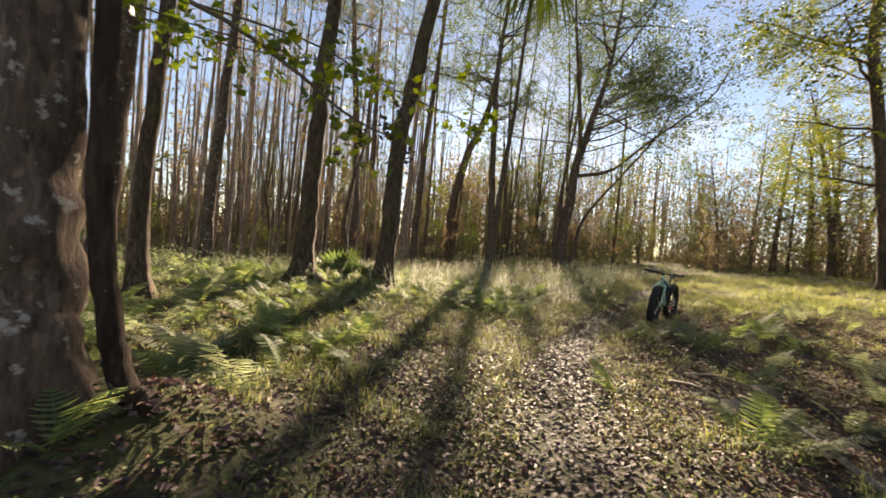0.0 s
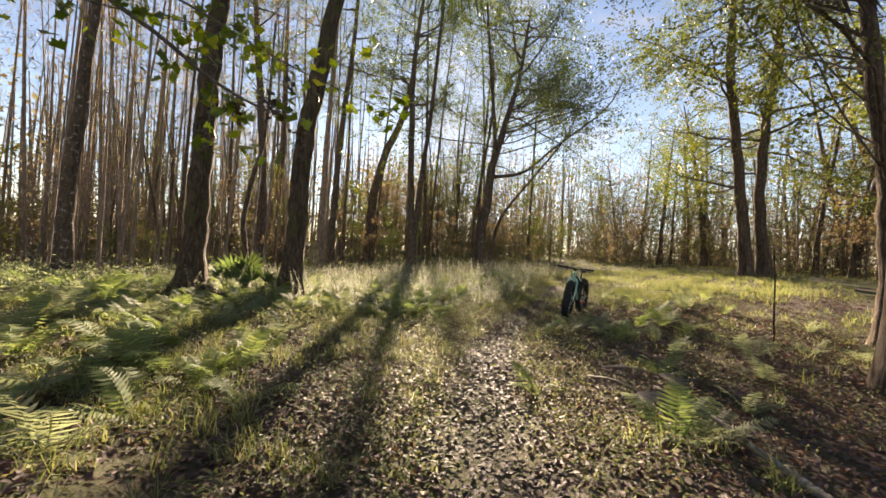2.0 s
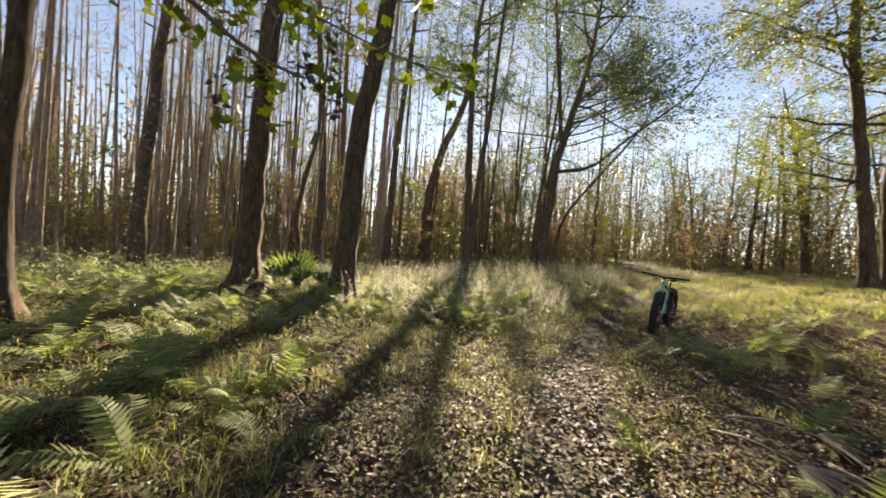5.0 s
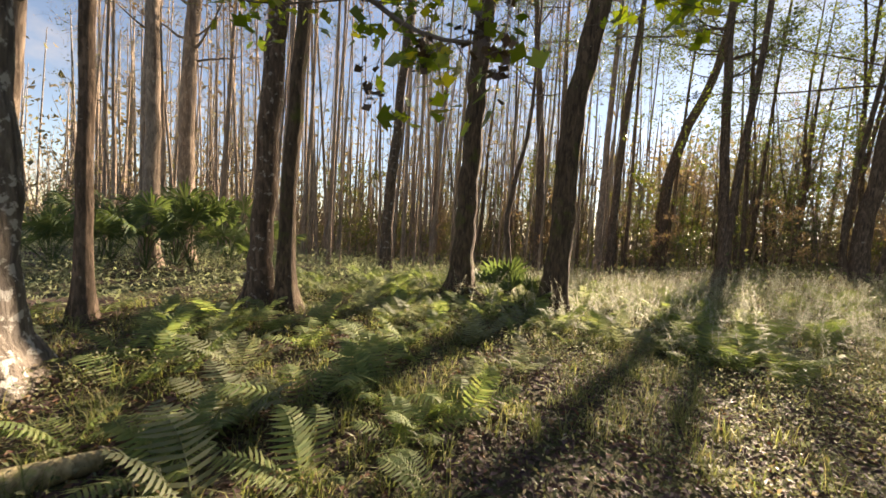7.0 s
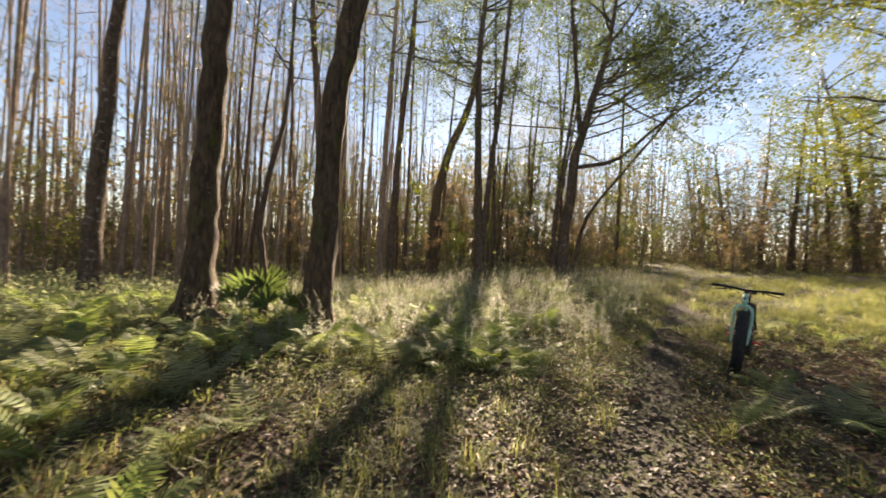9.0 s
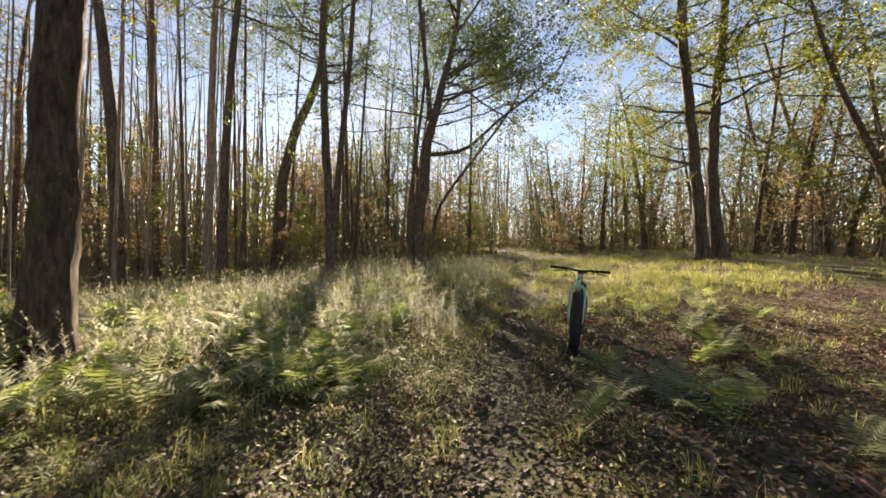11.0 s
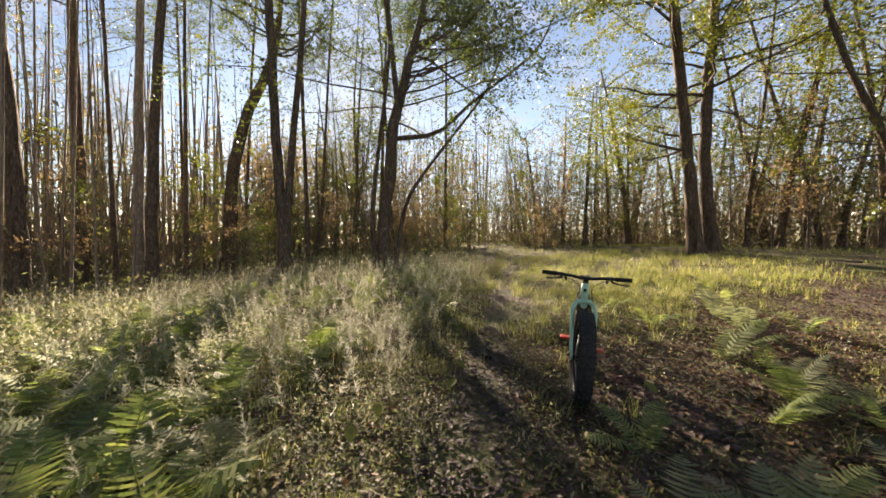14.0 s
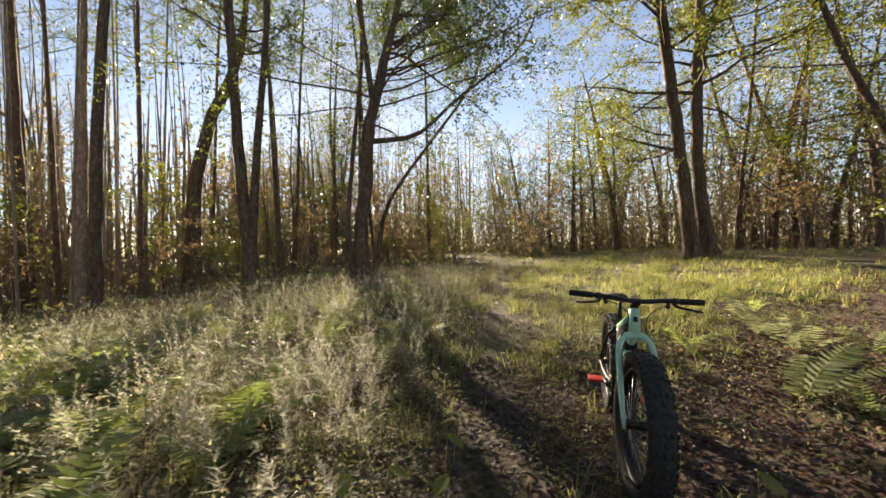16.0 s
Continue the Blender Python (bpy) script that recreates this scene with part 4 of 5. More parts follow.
def build_maple():
    rng = np.random.default_rng(81)
    foot = np.array([-6.2, 2.2, float(gh(-6.2, 2.2))])
    tree = tagged(new("maple_tree"), "slim maple whose long bough hangs over the trail", "tree")
    tree.matrix_basis = Matrix.Translation(foot)
    trunk = spline([(0, 0, -0.2), (0.05, 0, 1.5), (0.25, 0.05, 3.2), (0.3, 0.1, 6), (0.2, 0.1, 9)], 24)
    v, f = tube(trunk, np.linspace(0.12, 0.04, 24), 12, 0.04, 0.6)
    part("trunk", mesh_np("trunk", v, f, BARK_GREY, True), tree)
    bough = [(-5.95, 2.25, 3.4), (-4.2, 2.4, 3.5), (-2.6, 2.5, 3.2), (-1.68, 2.55, 2.72), (-1.3, 2.58, 2.45), (-0.98, 2.45, 2.25), (-0.72, 2.3, 2.12)]
    bough2 = [(-2.6, 2.5, 3.2), (-1.6, 2.7, 3.05), (-0.9, 2.75, 2.75), (-0.3, 2.8, 2.55), (0.12, 2.85, 2.45)]
    bough3 = [(-3.6, 2.45, 3.42), (-2.9, 2.2, 3.0), (-2.2, 2.0, 2.75), (-1.5, 1.95, 2.6)]
    bough4 = [(-4.2, 2.4, 3.5), (-3.6, 2.8, 3.3), (-3.0, 3.0, 3.15), (-2.0, 3.2, 3.1), (-1.2, 3.3, 3.2)]
    spots = []
    fine = []
    for pts, r in ((bough, 0.03), (bough2, 0.012), (bough3, 0.012), (bough4, 0.014)):
        p = spline(np.array(pts) - foot, 22)
        v, f = tube(p, np.linspace(r, r * 0.25, 22), 6, 0.05)
        part("limb", mesh_np("limb", v, f, TWIG, True), tree)
        for q, qr in twigs(rng, p, 24, 0.42, 0.004, 0.15):
            fine.append(tube(q, qr, 3, cap=False))
            k = 5
            u = rng.uniform(0.8, len(q) - 1.01, k)
            i = u.astype(int)
            spots.append(q[i] + (u - i)[:, None] * (q[i + 1] - q[i]) + rng.normal(size=(k, 3)) * 0.03)
    v, f = join(fine)
    tagged(part("twig_spray", mesh_np("twig_spray", v, f, TWIG), tree), kind="stuff")
    v, f = lobed_leaves(rng, np.concatenate(spots), 0.095)
    tagged(part("crown", mesh_np("crown", v, f, MAPLE), tree), kind="stuff")
    # dead leaf clusters caught in the bough
    for x, y, z, s in ((-1.02, 2.0, 1.86, 1.0), (-0.47, 2.0, 1.9, 1.0), (-0.75, 2.4, 2.2, 1.2), (-0.9, 2.2, 2.08, 0.9), (-0.62, 2.5, 2.42, 1.0)):
        ob = tagged(new("dead_leaf_cluster"), "dark withered leaves dangling from a bare twig", "dead leaves", "hanging dead leaves")
        ob.matrix_basis = Matrix.Translation((x, y, z))
        c = rng.normal(size=(16, 3)) * np.array([0.022, 0.022, 0.05]) * s
        v, f = lobed_leaves(rng, c, 0.045 * s)
        part("withered_leaves", mesh_np("withered_leaves", v, f, DEADLEAF), ob)
        top = np.array([(0, 0, 0.02), (-0.02, 0.1, 0.2), (-0.1, 0.35, 0.45), (-0.15, 0.55, 0.62)])
        v, f = tube(spline(top, 8), np.linspace(0.002, 0.004, 8), 4)
        part("twig", mesh_np("twig", v, f, TWIG), ob)


build_maple()


# ---------------------------------------------------------------- the woods behind
def build_woods():
    rng = np.random.default_rng(91)
    poles, lanky, bare, leafy, saps = [], [], [], [], []
    for k in range(18):
        h = rng.uniform(13, 19)
        r = rng.uniform(0.05, 0.11)
        dx, dy = rng.normal(size=2) * 0.5
        t = [(0, 0, 0), (0.1 * dx, 0.1 * dy, 3), (0.4 * dx, 0.4 * dy, 7), (dx, dy, h)]
        limbs = limb_ring(rng, on(t), h, 12 if k < 12 else 9, 4.5 if k < 12 else 9, h - 0.5, 1.6, 0.016, 0.8)
        (poles if k < 12 else lanky).append(make_tree("tree", "straight thin grey-brown trunk in dense swampy woods", t, [r * 1.25, r, r * 0.8, 0.03], BARK_GREY, limbs, (RUST, RUST, YELLOW)[k % 3], 12 if k < 12 else 6, 0.08, rng, 4, 1.0, 8, 12, 0.5, group="trees of the dense woods", fineness=5))
    for k in range(6):
        h = rng.uniform(10, 15)
        r = rng.uniform(0.04, 0.085)
        dx, dy = rng.normal(size=2) * 0.9
        t = [(0, 0, 0), (0.1 * dx, 0.3 * dy, 3), (0.6 * dx, 0.4 * dy, 7), (dx, dy, h)]
        limbs = limb_ring(rng, on(t), h, 15, 3.0, h - 0.3, 2.6, 0.018, 1.3)
        bare.append(make_tree("tree", "slim thinly leaved tree with fine upright branches", t, [r * 1.25, r, r * 0.7, 0.015], BARK_BROWN, limbs, (OAK, YELLOW, RUST)[k % 3], 9, 0.11, rng, 6, 1.2, 7, 14, 0.4, group="slim bare trees", fineness=5))
    for k in range(7):
        h = rng.uniform(8, 13)
        r = rng.uniform(0.08, 0.16)
        dx, dy = rng.normal(size=2) * 1.1
        t = [(0, 0, 0), (0.15 * dx, 0.1 * dy, 2.5), (0.5 * dx, 0.5 * dy, 6), (dx, dy, h)]
        limbs = limb_ring(rng, on(t), h, 12, 2.4, h - 0.5, 2.8, 0.035, 0.25)
        leafy.append(make_tree("tree", "leafy yellow-green tree at the edge of the clearing", t, [r * 1.25, r, r * 0.7, 0.03], BARK_BROWN, limbs, (YELLOW, OAK, YELLOW, OAK)[k % 4], 13, 0.15, rng, 8, 1.2, 8, 14, 0.5, group="trees round the clearing", droop=0.15, fineness=6))
    for k in range(7):
        h = rng.uniform(2.2, 5.0)
        dx, dy = rng.normal(size=2) * 0.6
        t = [(0, 0, 0), (0.3 * dx, 0.2 * dy, h * 0.4), (dx, dy, h)]
        limbs = limb_ring(rng, on(t), h, 7, h * 0.25, h * 0.95, 0.9, 0.012, 0.9)
        saps.append(make_tree("sapling", "thin leggy sapling in the brown undergrowth", t, [0.03, 0.022, 0.008], TWIG, limbs, (RUST, YELLOW, OAK, YELLOW, OAK)[k % 5], 15, 0.13, rng, 5, 0.6, 5, 8, 0.2, group="saplings of the undergrowth", fineness=4))
    fresh = set()

    def put(kind, x, y, s, tall=0.0):
        lane = x - 0.184 * (y - 8)
        if tall and -2.5 < lane < 13.5:                 # the woods are low toward the sun
            s = min(s, (0.33 * (y - 11.5) if lane < 4 else 0.29 * (y - 12)) / tall)
            if s < 0.22:
                return
        src = kind[rng.integers(len(kind))]
        m = pose(*at_ground(x, y, -0.03), rng.normal() * 1.5, rng.normal() * 1.5, 360 * rng.random())
        if src.name not in fresh:
            fresh.add(src.name)
            src.matrix_basis = m
        else:
            src = copy_thing(src, m)
        slim = 0.45 if tall == 15 and -11 < lane < 4 else 0.8 if tall == 15 else 1.0
        src.scale = (s * slim, s * slim, s)

    def clear(x, y):
        """Whether a trunk may stand here: off the trail, the clearing and the near trees."""
        off = trail(x, y)
        if np.hypot(x, y - 5) < 9:
            return False
        if -3.0 < off < 13 and y < 17 + 0.2 * off:
            return False
        return abs(off) > 1.6

    n = 0
    while n < 200:                                  # the dense poles
        a, d = radians(rng.uniform(-72, 12)), rng.uniform(11, 34)
        x, y = d * np.sin(a), 1 + d * np.cos(a)
        if clear(x, y) and (a < radians(-3) or rng.random() < 0.3) and not (a > radians(1) and d < 24):
            inside = -11 < x - 0.184 * (y - 8) < 0
            if not inside or rng.random() < 0.62:
                put(lanky if inside else poles, x, y, rng.uniform(0.75, 1.25), 15)
            n += 1
    n = 0
    while n < 84:                                   # slim bare trees toward the sun
        a, d = radians(rng.uniform(-30, 30)), rng.uniform(18, 46)
        x, y = d * np.sin(a), 1 + d * np.cos(a)
        if clear(x, y) and (d > 24 or a < 0) and (-1 < x - 0.184 * (y - 8) < 4 or abs(x - 0.184 * (y - 8) - 1) > 12.5 or rng.random() < 0.35):
            s = rng.uniform(0.75, 1.3)
            put(bare, x, y, min(s, 0.027 * (y - 6)) if -11 < x - 0.184 * (y - 8) < 0.8 else s)
            n += 1
    n = 0
    while n < 74:                                   # the leafy trees
        a, d = radians(rng.uniform(12, 78) if n < 40 else rng.uniform(38, 80)), rng.uniform(17, 44)
        x, y = d * np.sin(a), 1 + d * np.cos(a)
        if clear(x, y) and not (a < radians(24) and d < 26):
            put(leafy, x, y, rng.uniform(0.75, 1.25), 10.5)
            n += 1
    n = 0
    while n < 150:                                  # the undergrowth
        a, d = radians(rng.uniform(-45, 72)), rng.uniform(17, 36)
        x, y = d * np.sin(a), 1 + d * np.cos(a)
        if clear(x, y):
            if a > radians(-6) or rng.random() < 0.4:
                put(saps, x, y, rng.uniform(0.6, 1.2), 4.2)
            n += 1
    for k in range(20):                             # behind the start
        a, d = radians(rng.uniform(95, 265)), rng.uniform(7, 22)
        put(poles if k % 2 else leafy, d * np.sin(a), -1 + d * np.cos(a), rng.uniform(0.8, 1.2))


build_woods()


def build_far_woods():
    rng = np.random.default_rng(101)
    tv, lv = [], []
    n = 760
    a, d = np.r_[rng.uniform(0, 2 * np.pi, 480), rng.uniform(-1.35, 0.2, 280)], np.r_[rng.uniform(46, 95, 480), rng.uniform(33, 60, 280)]
    for ang, dist in zip(a, d):
        x, y = dist * np.sin(ang), 4 + dist * np.cos(ang)
        z, h, r = float(gh(x, y)) - 0.3, rng.uniform(12, 19) if not 0.0 < ang < 0.7 else rng.uniform(0.22, 0.33) * dist, rng.uniform(0.08, 0.2)
        lean = rng.normal(size=2) * 0.5
        tv.append(tube([(x, y, z), (x + lean[0] * 0.4, y + lean[1] * 0.4, z + h * 0.5), (x + lean[0], y + lean[1], z + h)], [r, r * 0.7, 0.03], 5, cap=False))
        k = 110 if 0.0 < ang < 0.55 else 42 if dist > 46 and ang > 0.0 else 18
        u = rng.beta(1.3, 1.5, k)
        lv.append(np.column_stack([x + lean[0] * u + rng.normal(size=k) * 1.5, y + lean[1] * u + rng.normal(size=k) * 1.5, z + h * (0.02 + 0.95 * u)]))
    v, f = join(tv)
    stuff("far_trunks", v, f, BARK_PALE, "distant grey trunks closing the woods", "far woods")
    c = np.concatenate(lv)
    v, f = leaves(rng, c, 0.55, 0.3)
    stuff("far_foliage", v, f, THICKET, "distant autumn foliage of the woods", "far woods")
    # the thicket of thin stems that closes the view
    tv, lv = [], []
    for _ in range(3400):
        ang, dist = rng.uniform(-1.35, 1.45), rng.uniform(24, 62)
        x, y = dist * np.sin(ang), 3 + dist * np.cos(ang)
        if abs(trail(x, y)) < 1.6 or (-3 < trail(x, y) < 12 and y < 20) or (-0.12 < ang < 0.28 and rng.random() < 0.5):
            continue
        z, h, r = float(gh(x, y)) - 0.1, rng.uniform(3, 9) if not -0.1 < ang < 0.75 else rng.uniform(0.08, 0.29) * dist, rng.uniform(0.015, 0.055)
        lean = rng.normal(size=2) * (0.5 + 0.09 * h)
        tv.append(tube([(x, y, z), (x + lean[0] * 0.7, y + lean[1] * 0.3, z + h * 0.5), (x + lean[0], y + lean[1], z + h)], [r, r * 0.7, 0.008], 4, cap=False))
        k = 44 if ang > 0.25 else 24
        u = rng.beta(1.0, 1.5, k)
        lv.append(np.column_stack([x + lean[0] * u + rng.normal(size=k) * 0.7, y + lean[1] * u + rng.normal(size=k) * 0.7, z + h * u]))
    v, f = join(tv)
    stuff("thicket_stems", v, f, BARK_GREY, "dense thin stems of the thicket behind the trees", "thicket")
    c = np.concatenate(lv)
    for name, mat, pick, lab in (("thicket_foliage", THICKET, slice(0, None, 2), "tan leaves of the distant thicket"), ("thicket_leaves", THICKET, slice(1, None, 2), "olive leaves of the distant thicket")):
        v, f = leaves(rng, c[pick], 0.24, 0.12, None, 0.9)
        stuff(name, v, f, mat, lab, "thicket")
    p = scatter(rng, 3600, -24, -4.5, 1.5, 17, lambda x, y: np.where(np.hypot(x, y - 3) > 5.5, 0.25 + 0.75 * patchy(x, y, 0.9, 2.5), 0))
    k = 24
    c = np.column_stack([p, gh(p[:, 0], p[:, 1])])[:, None] + rng.normal(size=(len(p), k, 3)) * [0.22, 0.22, 0.04] + np.abs(rng.normal(size=(len(p), k, 1))) * [0, 0, 0.22]
    v, f = leaves(rng, c.reshape(-1, 3), 0.09, 0.032, (0, 0, 1), 0.7)
    stuff("woodland_plants", v, f, FERN_SILVER, "low green plants covering the floor of the woods", "undergrowth")
    # low brush under the further trees
    p = scatter(rng, 6500, -40, 45, 14, 55, lambda x, y: np.where((np.abs(trail(x, y)) > 1.5) & ~((trail(x, y) > -3) & (trail(x, y) < 12) & (y < 22)), 0.6, 0.0))
    k = 12
    c = np.column_stack([p, gh(p[:, 0], p[:, 1])])[:, None] + rng.normal(size=(len(p), k, 3)) * [0.35, 0.35, 0.1] + np.abs(rng.normal(size=(len(p), k, 1))) * [0, 0, 0.45]
    v, f = leaves(rng, c.reshape(-1, 3), 0.16, 0.07, None, 0.8)
    stuff("undergrowth", v, f, CREEPER, "dark green brush under the distant trees", "undergrowth")


build_far_woods()


# ---------------------------------------------------------------- the bicycle on the trail
MINT = plain_mat("mint_paint", (0.33, 0.60, 0.47), 0.3, 0.5, 0.0, (0.28, 0.52, 0.41), 25.0)
RUBBER = plain_mat("tyre_rubber", (0.018, 0.019, 0.021), 0.75, 0.3, 0.0, (0.04, 0.038, 0.035), 60.0, 0.3)
BLACK = plain_mat("black_metal", (0.015, 0.015, 0.016), 0.38, 0.5, 0.6, (0.03, 0.03, 0.03), 50.0)
FABRIC = plain_mat("black_fabric", (0.016, 0.017, 0.018), 0.9, 0.2, 0.0, (0.03, 0.03, 0.03), 120.0, 0.4)
STEEL = plain_mat("steel", (0.55, 0.55, 0.55), 0.3, 0.5, 1.0)
REDPART = plain_mat("red_anodised", (0.50, 0.035, 0.02), 0.35, 0.5, 0.2)


def torus(centre, big, small, width, n=56, m=14):
    """A ring about the y axis with an oval section, as quads."""
    a, b = np.linspace(0, 2 * np.pi, n, endpoint=False), np.linspace(0, 2 * np.pi, m, endpoint=False)
    aa, bb = np.meshgrid(a, b, indexing="ij")
    rr = big + small * np.cos(bb)
    v = np.stack([rr * np.cos(aa), width * np.sin(bb), rr * np.sin(aa)], -1).reshape(-1, 3) + np.asarray(centre)
    i, j = np.meshgrid(np.arange(n), np.arange(m), indexing="ij")
    i2, j2 = (i + 1) % n, (j + 1) % m
    return v, np.stack([i * m + j, i * m + j2, i2 * m + j2, i2 * m + j], -1).reshape(-1, 4)


def rod(pts, r, sides=10, n=None):
    n = n or (2 if len(pts) == 2 else 14)
    rr = np.asarray(r, float) if np.ndim(r) else np.array([r, r], float)
    p = spline(pts, max(n, 2))
    v, f = tube(p, np.interp(np.linspace(0, 1, len(p)), np.linspace(0, 1, len(rr)), rr), sides)
    foot = len(v)
    v = np.vstack([v, p[0]])
    j = np.arange(0, sides, 2)
    return v, np.vstack([f, np.stack([(j + 2) % sides, (j + 1) % sides, j, np.full(len(j), foot)], -1)])


def block(centre, size, turn=None):
    s = np.asarray(size) / 2
    v = np.array([(x, y, z) for x in (-1, 1) for y in (-1, 1) for z in (-1, 1)], float) * s
    if turn is not None:
        v = v @ np.array(turn.to_3x3()).T
    f = np.array([(0, 1, 3, 2), (4, 6, 7, 5), (0, 4, 5, 1), (2, 3, 7, 6), (0, 2, 6, 4), (1, 5, 7, 3)])
    return v + np.asarray(centre), f


def bevelled(name, v, f, mat, width=0.006):
    me = mesh_np(name, v, f, mat)
    bm = bmesh.new()
    bm.from_mesh(me)
    bmesh.ops.bevel(bm, geom=bm.edges[:], offset=width, segments=2, affect="EDGES", profile=0.6)
    bm.to_mesh(me)
    bm.free()
    return me


def build_bike():
    bike = tagged(new("bicycle"), "mint green fat-tyre bicycle standing on the leafy trail", "bicycle")

    def add(name, pieces, mat, parent=bike, label="", smooth=True):
        v, f = join(pieces) if isinstance(pieces, list) else pieces
        return part(name, mesh_np(name, v, f, mat, smooth), parent, label)

    WB, R = 1.12, 0.375
    for name, cx in (("rear_wheel", 0.0), ("front_wheel", WB)):
        c = (cx, 0, R)
        wheel = add(name, torus(c, 0.272, 0.016, 0.042, 56, 8), BLACK, bike, "black rim with a fat knobbly tyre")
        tyre = add("tyre", torus(c, 0.325, 0.048, 0.060, 64, 16), RUBBER, wheel)
        knobs = []
        for k in range(56):
            a = 2 * math.pi * k / 56
            for row, y in enumerate((-0.052, -0.028, 0.0, 0.028, 0.052)):
                if (row + k) % 2 and row in (1, 3):
                    continue
                b = math.asin(max(-1, min(1, y / 0.060)))
                rad = 0.325 + 0.048 * math.cos(b) + 0.002
                turn = Matrix.Rotation(-a, 4, "Y") @ Matrix.Rotation(b, 4, "Z")
                knobs.append(block((cx + rad * math.cos(a), y, R + rad * math.sin(a)), (0.010, 0.015, 0.020), turn))
        tagged(add("tread", knobs, RUBBER, wheel, "", False), kind="stuff")
        add("hub", rod([(cx, -0.065, R), (cx, 0.065, R)], 0.024, 14), BLACK, wheel)
        spokes = []
        for k in range(32):
            a, s = 2 * math.pi * k / 32, (-1) ** k
            spokes.append(rod([(cx + 0.022 * math.cos(a + 0.5 * s), 0.05 * s, R + 0.022 * math.sin(a + 0.5 * s)), (cx + 0.262 * math.cos(a), 0.012 * s, R + 0.262 * math.sin(a))], 0.0014, 4))
        add("spokes", spokes, STEEL, wheel)
        add("brake_disc", torus((cx, 0.062, R), 0.068, 0.012, 0.001, 40, 6), STEEL, wheel)
    head_lo, head_hi = (0.91, 0, 0.787), (0.862, 0, 0.925)
    # fork: an arched crown with two blades down to the axle
    for s in (-1, 1):
        add("fork_blade", rod([(0.913, 0.02 * s, 0.785), (0.922, 0.060 * s, 0.775), (0.948, 0.086 * s, 0.725), (1.0, 0.088 * s, 0.62), (1.06, 0.084 * s, 0.49), (1.118, 0.078 * s, 0.372)], (0.019, 0.018, 0.017, 0.015, 0.012), 12, 22), MINT, bike, "mint green fork blade")
        add("dropout", block((1.118, 0.078 * s, 0.372), (0.03, 0.012, 0.045)), MINT, bike)
    add("fork_crown", rod([(0.92, -0.06, 0.778), (0.912, 0, 0.79), (0.92, 0.06, 0.778)], 0.021, 12, 9), MINT, bike)
    add("head_tube", rod([head_lo, head_hi], 0.030, 16), MINT, bike, "mint green head tube with a dark badge")
    part("head_badge", bevelled("head_badge", *block((0.911, 0, 0.875), (0.006, 0.024, 0.036)), BLACK, 0.003), bike)
    add("spacer_stack", rod([head_hi, (0.845, 0, 0.965)], 0.022, 14), BLACK, bike)
    part("stem", bevelled("stem", *block((0.868, 0, 0.972), (0.085, 0.042, 0.04)), BLACK, 0.008), bike)
    # bar, grips, levers
    bar = add("handlebar", rod([(0.85, -0.35, 0.992), (0.885, -0.15, 0.99), (0.90, -0.05, 0.98), (0.90, 0.05, 0.98), (0.885, 0.15, 0.99), (0.85, 0.35, 0.992)], 0.0135, 12, 26), BLACK, bike)
    for s in (-1, 1):
        add("grip", rod([(0.846, 0.355 * s, 0.992), (0.868, 0.23 * s, 0.991)], 0.0175, 14), FABRIC, bar, "black rubber grip")
        add("brake_clamp", rod([(0.873, 0.212 * s, 0.99), (0.876, 0.188 * s, 0.99)], 0.020, 12), BLACK, bar)
        add("brake_lever", rod([(0.885, 0.19 * s, 0.978), (0.925, 0.21 * s, 0.965), (0.935, 0.28 * s, 0.955), (0.925, 0.325 * s, 0.950)], (0.010, 0.007, 0.005), 8, 12), BLACK, bar)
        add("shifter", rod([(0.875, 0.165 * s, 0.985), (0.90, 0.160 * s, 0.955)], 0.011, 8), BLACK, bar)
        add("brake_hose", rod([(0.90, 0.18 * s, 0.975), (0.96, 0.09 * s, 0.95), (0.94, 0.045 * s, 0.88), (0.93, 0.08 * s, 0.76)], 0.0028, 5, 16), BLACK, bar)
    # frame
    bb, seat_top = (0.43, 0, 0.33), (0.30, 0, 0.72)
    add("down_tube", rod([(0.888, 0, 0.835), bb], 0.027, 14), MINT, bike)
    add("top_tube", rod([(0.868, 0, 0.895), (0.305, 0, 0.715)], 0.022, 14), MINT, bike)
    add("seat_tube", rod([bb, seat_top], 0.021, 14), BLACK, bike)
    for s in (-1, 1):
        add("chainstay", rod([(0.40, 0.045 * s, 0.335), (0.25, 0.078 * s, 0.35), (0.0, 0.092 * s, R)], 0.012, 10), BLACK, bike)
        add("seatstay", rod([(0.30, 0.03 * s, 0.70), (0.2, 0.075 * s, 0.60), (0.0, 0.092 * s, R)], 0.010, 10), BLACK, bike)
        add("crank_arm", rod([(0.43, 0.075 * s, 0.33), (0.43 + 0.165 * s, 0.09 * s, 0.31)], (0.016, 0.011), 8), BLACK, bike)
        part("pedal", bevelled("pedal", *block((0.43 + 0.165 * s, 0.145 * s, 0.31), (0.10, 0.10, 0.018)), REDPART, 0.004), bike, "flat red platform pedal")
    add("chainring", torus((0.43, -0.062, 0.33), 0.062, 0.012, 0.002, 40, 6), BLACK, bike)
    part("frame_bag", bevelled("frame_bag", *block((0.62, 0, 0.70), (0.36, 0.07, 0.16), Matrix.Rotation(-0.32, 4, "Y")), FABRIC, 0.02), bike, "black fabric bag inside the frame")
    add("seatpost", rod([seat_top, (0.267, 0, 0.875)], 0.0145, 12), BLACK, bike)
    saddle = [(0.10, 0, 0.905), (0.16, 0, 0.915), (0.25, 0, 0.905), (0.33, 0, 0.90), (0.38, 0, 0.892)]
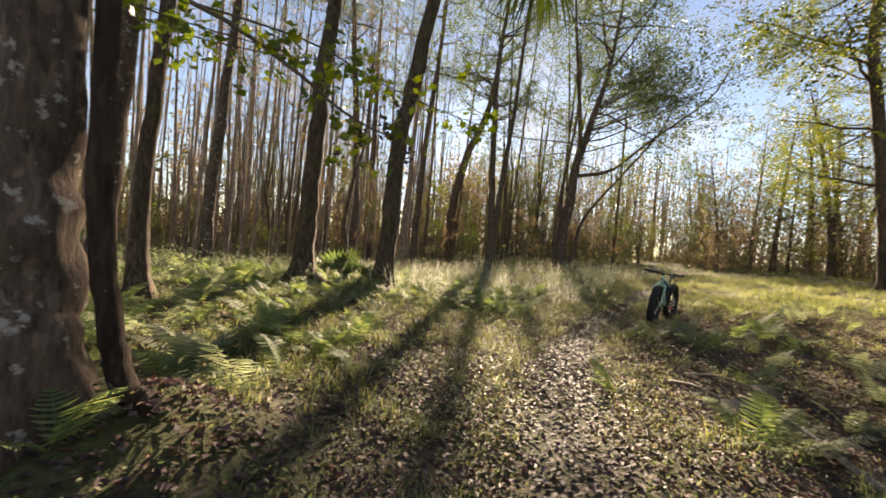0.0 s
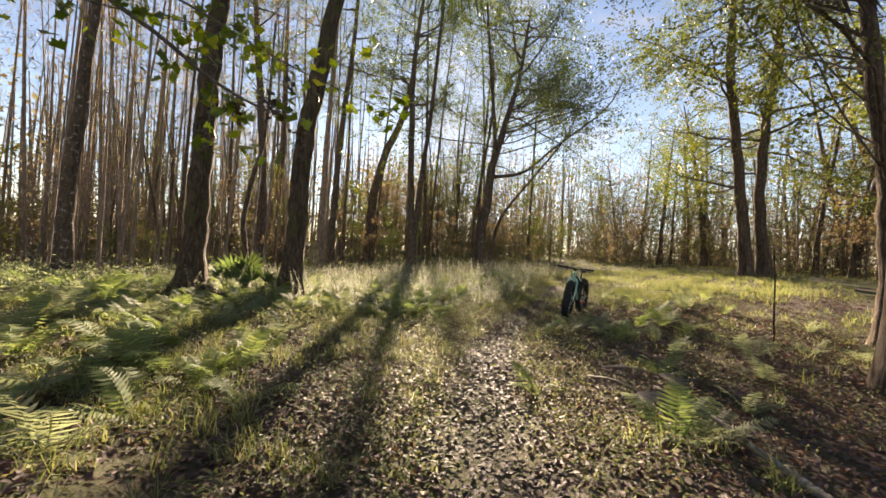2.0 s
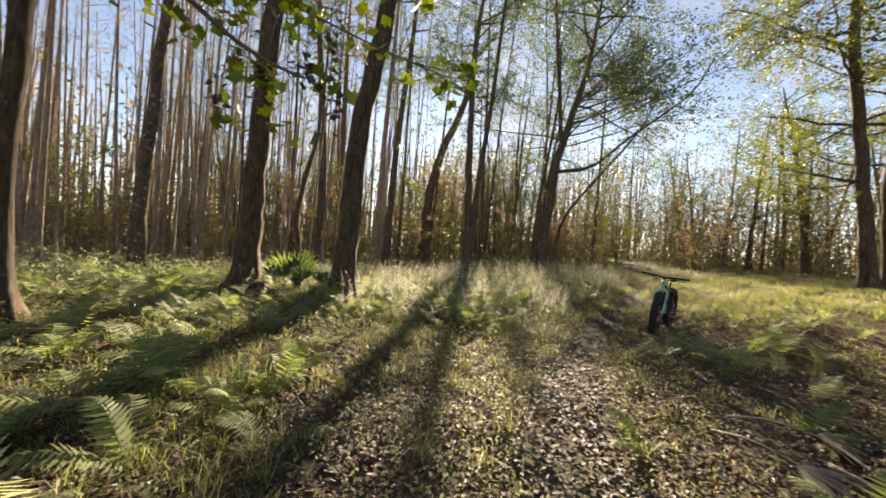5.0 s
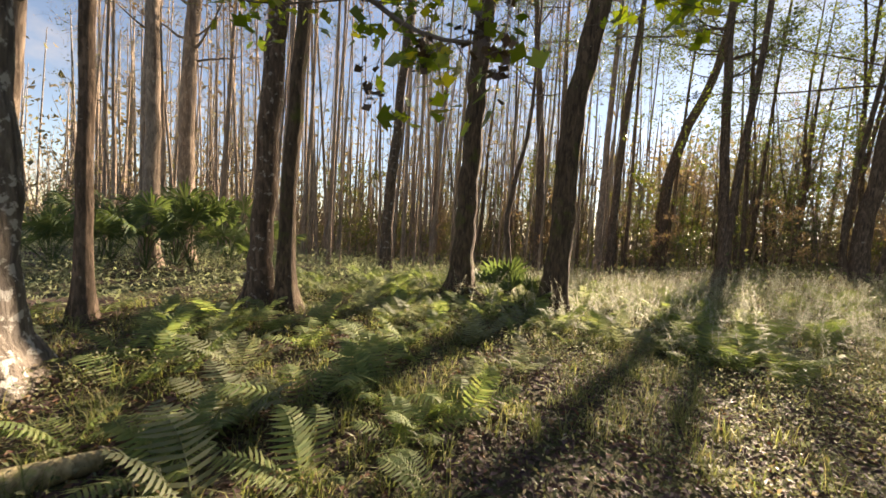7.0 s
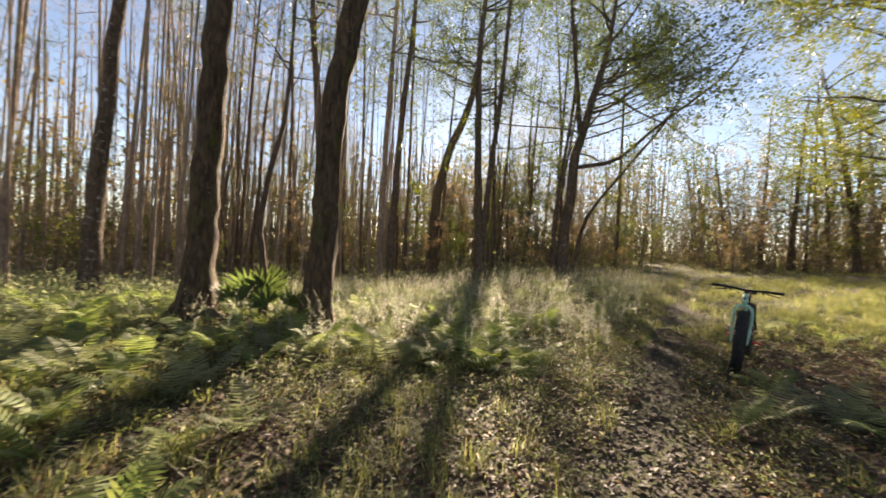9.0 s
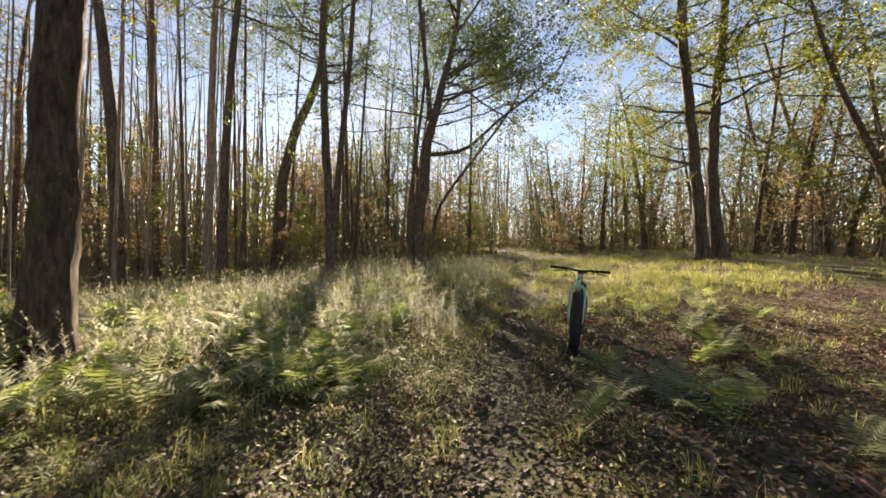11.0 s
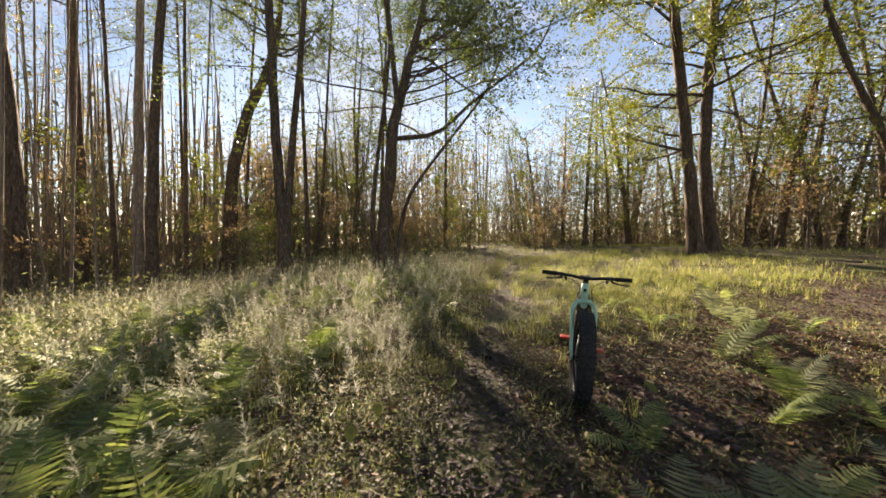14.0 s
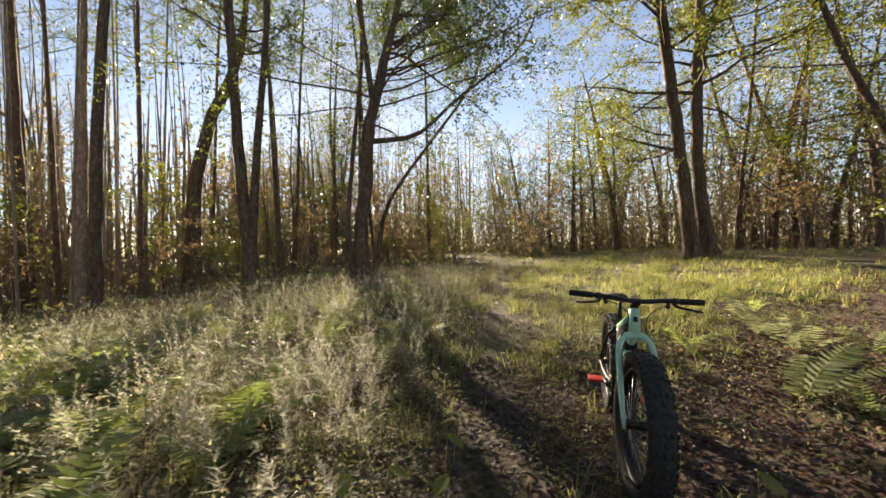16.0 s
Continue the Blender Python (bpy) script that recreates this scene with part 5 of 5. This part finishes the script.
    v, f = tube(spline(saddle, 16), np.interp(np.linspace(0, 1, 16), [0, 0.15, 0.35, 0.7, 1], [0.03, 0.072, 0.06, 0.026, 0.012]), 16)
    v[:, 2] = 0.90 + (v[:, 2] - 0.90) * 0.4
    add("saddle", (v, f), FABRIC, bike)
    # the front end is steered a little to one side
    axis = Vector((-0.33, 0, 0.944))
    pivot = Vector((0.905, 0, 0.815))
    turn = Matrix.Translation(pivot) @ Matrix.Rotation(radians(5.5), 4, axis) @ Matrix.Translation(-pivot)
    for ob in bike.children:
        if ob.name.split(".")[0] in ("front_wheel", "fork_blade", "dropout", "fork_crown", "spacer_stack", "stem", "handlebar"):
            ob.matrix_basis = turn
    # where it stands: the rear wheel's foot, heading and lean
    yaw = 224.5
    fx, fy = math.cos(radians(yaw)), math.sin(radians(yaw))
    x0, y0 = 4.015 - WB * fx, 6.065 - WB * fy
    z1, z0 = float(gh(4.015, 6.065)), float(gh(x0, y0))
    bike.matrix_basis = Matrix.Translation((x0, y0, z0 - 0.005)) @ Matrix.Rotation(radians(yaw), 4, "Z") @ Matrix.Rotation(-math.atan2(z1 - z0, WB), 4, "Y") @ Matrix.Rotation(radians(-2.8), 4, "X")


build_bike()


# ---------------------------------------------------------------- fallen wood on the floor
def build_fallen_wood():
    rng = np.random.default_rng(111)

    def fallen(name, label, pts, radii, mat, sides=10, category="branch"):
        foot = np.array(pts[0], float)
        ob = tagged(new(name), label, category)
        ob.matrix_basis = Matrix.Translation(foot)
        v, f = rod(np.array(pts) - foot, radii, sides, 18)
        part("wood", mesh_np(name, v, f, mat, True), ob)
        return ob

    z = lambda x, y, h: (x, y, float(gh(x, y)) + h)  # noqa: E731
    fallen("fallen_branch", "long bleached stick lying on dead leaves", [z(2.5, 2.1, 0.16), z(2.53, 1.65, 0.12), z(2.5, 1.2, 0.08), z(2.48, 0.75, 0.03)], (0.014, 0.019, 0.023, 0.026), STICK)
    fallen("fallen_log", "short barkless yellowish log with a green tinge on the leaves", [z(-2.50, 1.1, 0.06), z(-2.42, 1.4, 0.06), z(-2.36, 1.68, 0.05)], (0.075, 0.07, 0.05), LOG, 14, "log")
    fallen("fallen_twig", "thin pale twig on the dead leaves", [z(-2.45, 1.68, 0.09), z(-2.2, 1.75, 0.07), z(-1.98, 1.74, 0.03)], (0.006, 0.004), STICK, 6, "twig")
    fallen("fallen_branch", "grey fallen branch before the palmettos", [z(-7.6, 6.0, 0.05), z(-7.0, 6.2, 0.2), z(-6.3, 6.5, 0.35)], (0.05, 0.04, 0.02), STICK)
    fallen("exposed_root", "pale root arching from the mossy trunk's foot", [z(-1.1, 6.85, 0.02), z(-1.0, 6.75, 0.13), z(-0.88, 6.72, 0.16), z(-0.8, 6.7, 0.02)], (0.035, 0.03, 0.025, 0.02), STICK, 10, "root")
    fallen("exposed_root", "brown root running between the two mossy trunks", [z(-2.8, 7.2, 0.2), z(-2.45, 7.05, 0.12), z(-2.05, 6.98, 0.05), z(-1.7, 7.0, 0.08), z(-1.4, 7.05, 0.12)], (0.06, 0.045, 0.035, 0.045, 0.06), BARK_BROWN, 10, "root")
    for x, y, yaw in ((2.3, 2.75, -70), (2.6, 2.95, -40)):
        ob = tagged(new("dead_palm_leaf"), "grey dead palm leaf lying on the forest floor", "palm leaf")
        ob.matrix_basis = pose(*at_ground(x, y, 0.07), 0, 12, yaw)
        part("fan", fan_leaf(rng, 0.42, 18, 0.25, PALM_DEAD, 0.5, 60), ob)
    ob = tagged(new("sapling"), "thin dark leafless sapling standing by the clearing", "sapling")
    ob.matrix_basis = Matrix.Translation(at_ground(6.4, 4.0))
    v, f = tube(spline([(0, 0, -0.05), (-0.05, 0, 0.5), (-0.03, 0.03, 1.0), (-0.12, 0.02, 1.6)], 14), np.linspace(0.018, 0.006, 14), 7, 0.05)
    part("stem", mesh_np("stem", v, f, BARK_DARK, True), ob)


    # pale broad leaves on weak stalks beside the trail
    for x, y, h in ((3.2, 6.62, 0.24), (3.3, 6.7, 0.26), (2.65, 6.6, 0.2), (3.05, 6.35, 0.2), (2.4, 6.2, 0.18), (2.2, 6.05, 0.16), (2.6, 8.1, 0.3), (2.85, 6.6, 0.18), (3.85, 7.2, 0.25), (4.15, 5.6, 0.3)):
        ob = tagged(new("broad_leaf_seedling"), "seedling with one pale broad leaf on a weak stalk", "seedling", "broad-leaved seedlings")
        ob.matrix_basis = Matrix.Translation(at_ground(x, y))
        v, f = tube(spline([(0, 0, -0.02), (0.01, 0, h * 0.6), (0.03, 0.01, h)], 6), np.linspace(0.003, 0.0015, 6), 4)
        part("stalk", mesh_np("stalk", v, f, GRASS), ob)
        a, n = rng.uniform(0, 2 * np.pi), 9
        d, w = np.array([math.cos(a), math.sin(a), -0.15]), np.array([-math.sin(a), math.cos(a), 0.0])
        u = np.linspace(0, 1, n)[:, None]
        mid = np.array([0.03, 0.01, h]) + d * 0.11 * u - np.array([0, 0, 0.03]) * u**2
        half = w * 0.034 * np.sin(np.pi * np.clip(u * 0.97 + 0.02, 0, 1)) ** 0.8 + np.array([0, 0, 0.008])
        v = np.concatenate([mid - half * [1, 1, -1], mid, mid + half])
        i = np.arange(n - 1)[:, None]
        f = np.concatenate([i + [0, 1, n + 1, n], i + [n, n + 1, 2 * n + 1, 2 * n]])
        part("leaf_blade", mesh_np("leaf_blade", v, f, SEEDLING, True), ob)


SEEDLING = leaf_mat("pale_seedling_leaf", [(0.0, (0.15, 0.19, 0.06)), (1.0, (0.24, 0.26, 0.10))], 0.5, (1.8, 1.8, 0.8), 0.65, 0.15)
build_fallen_wood()
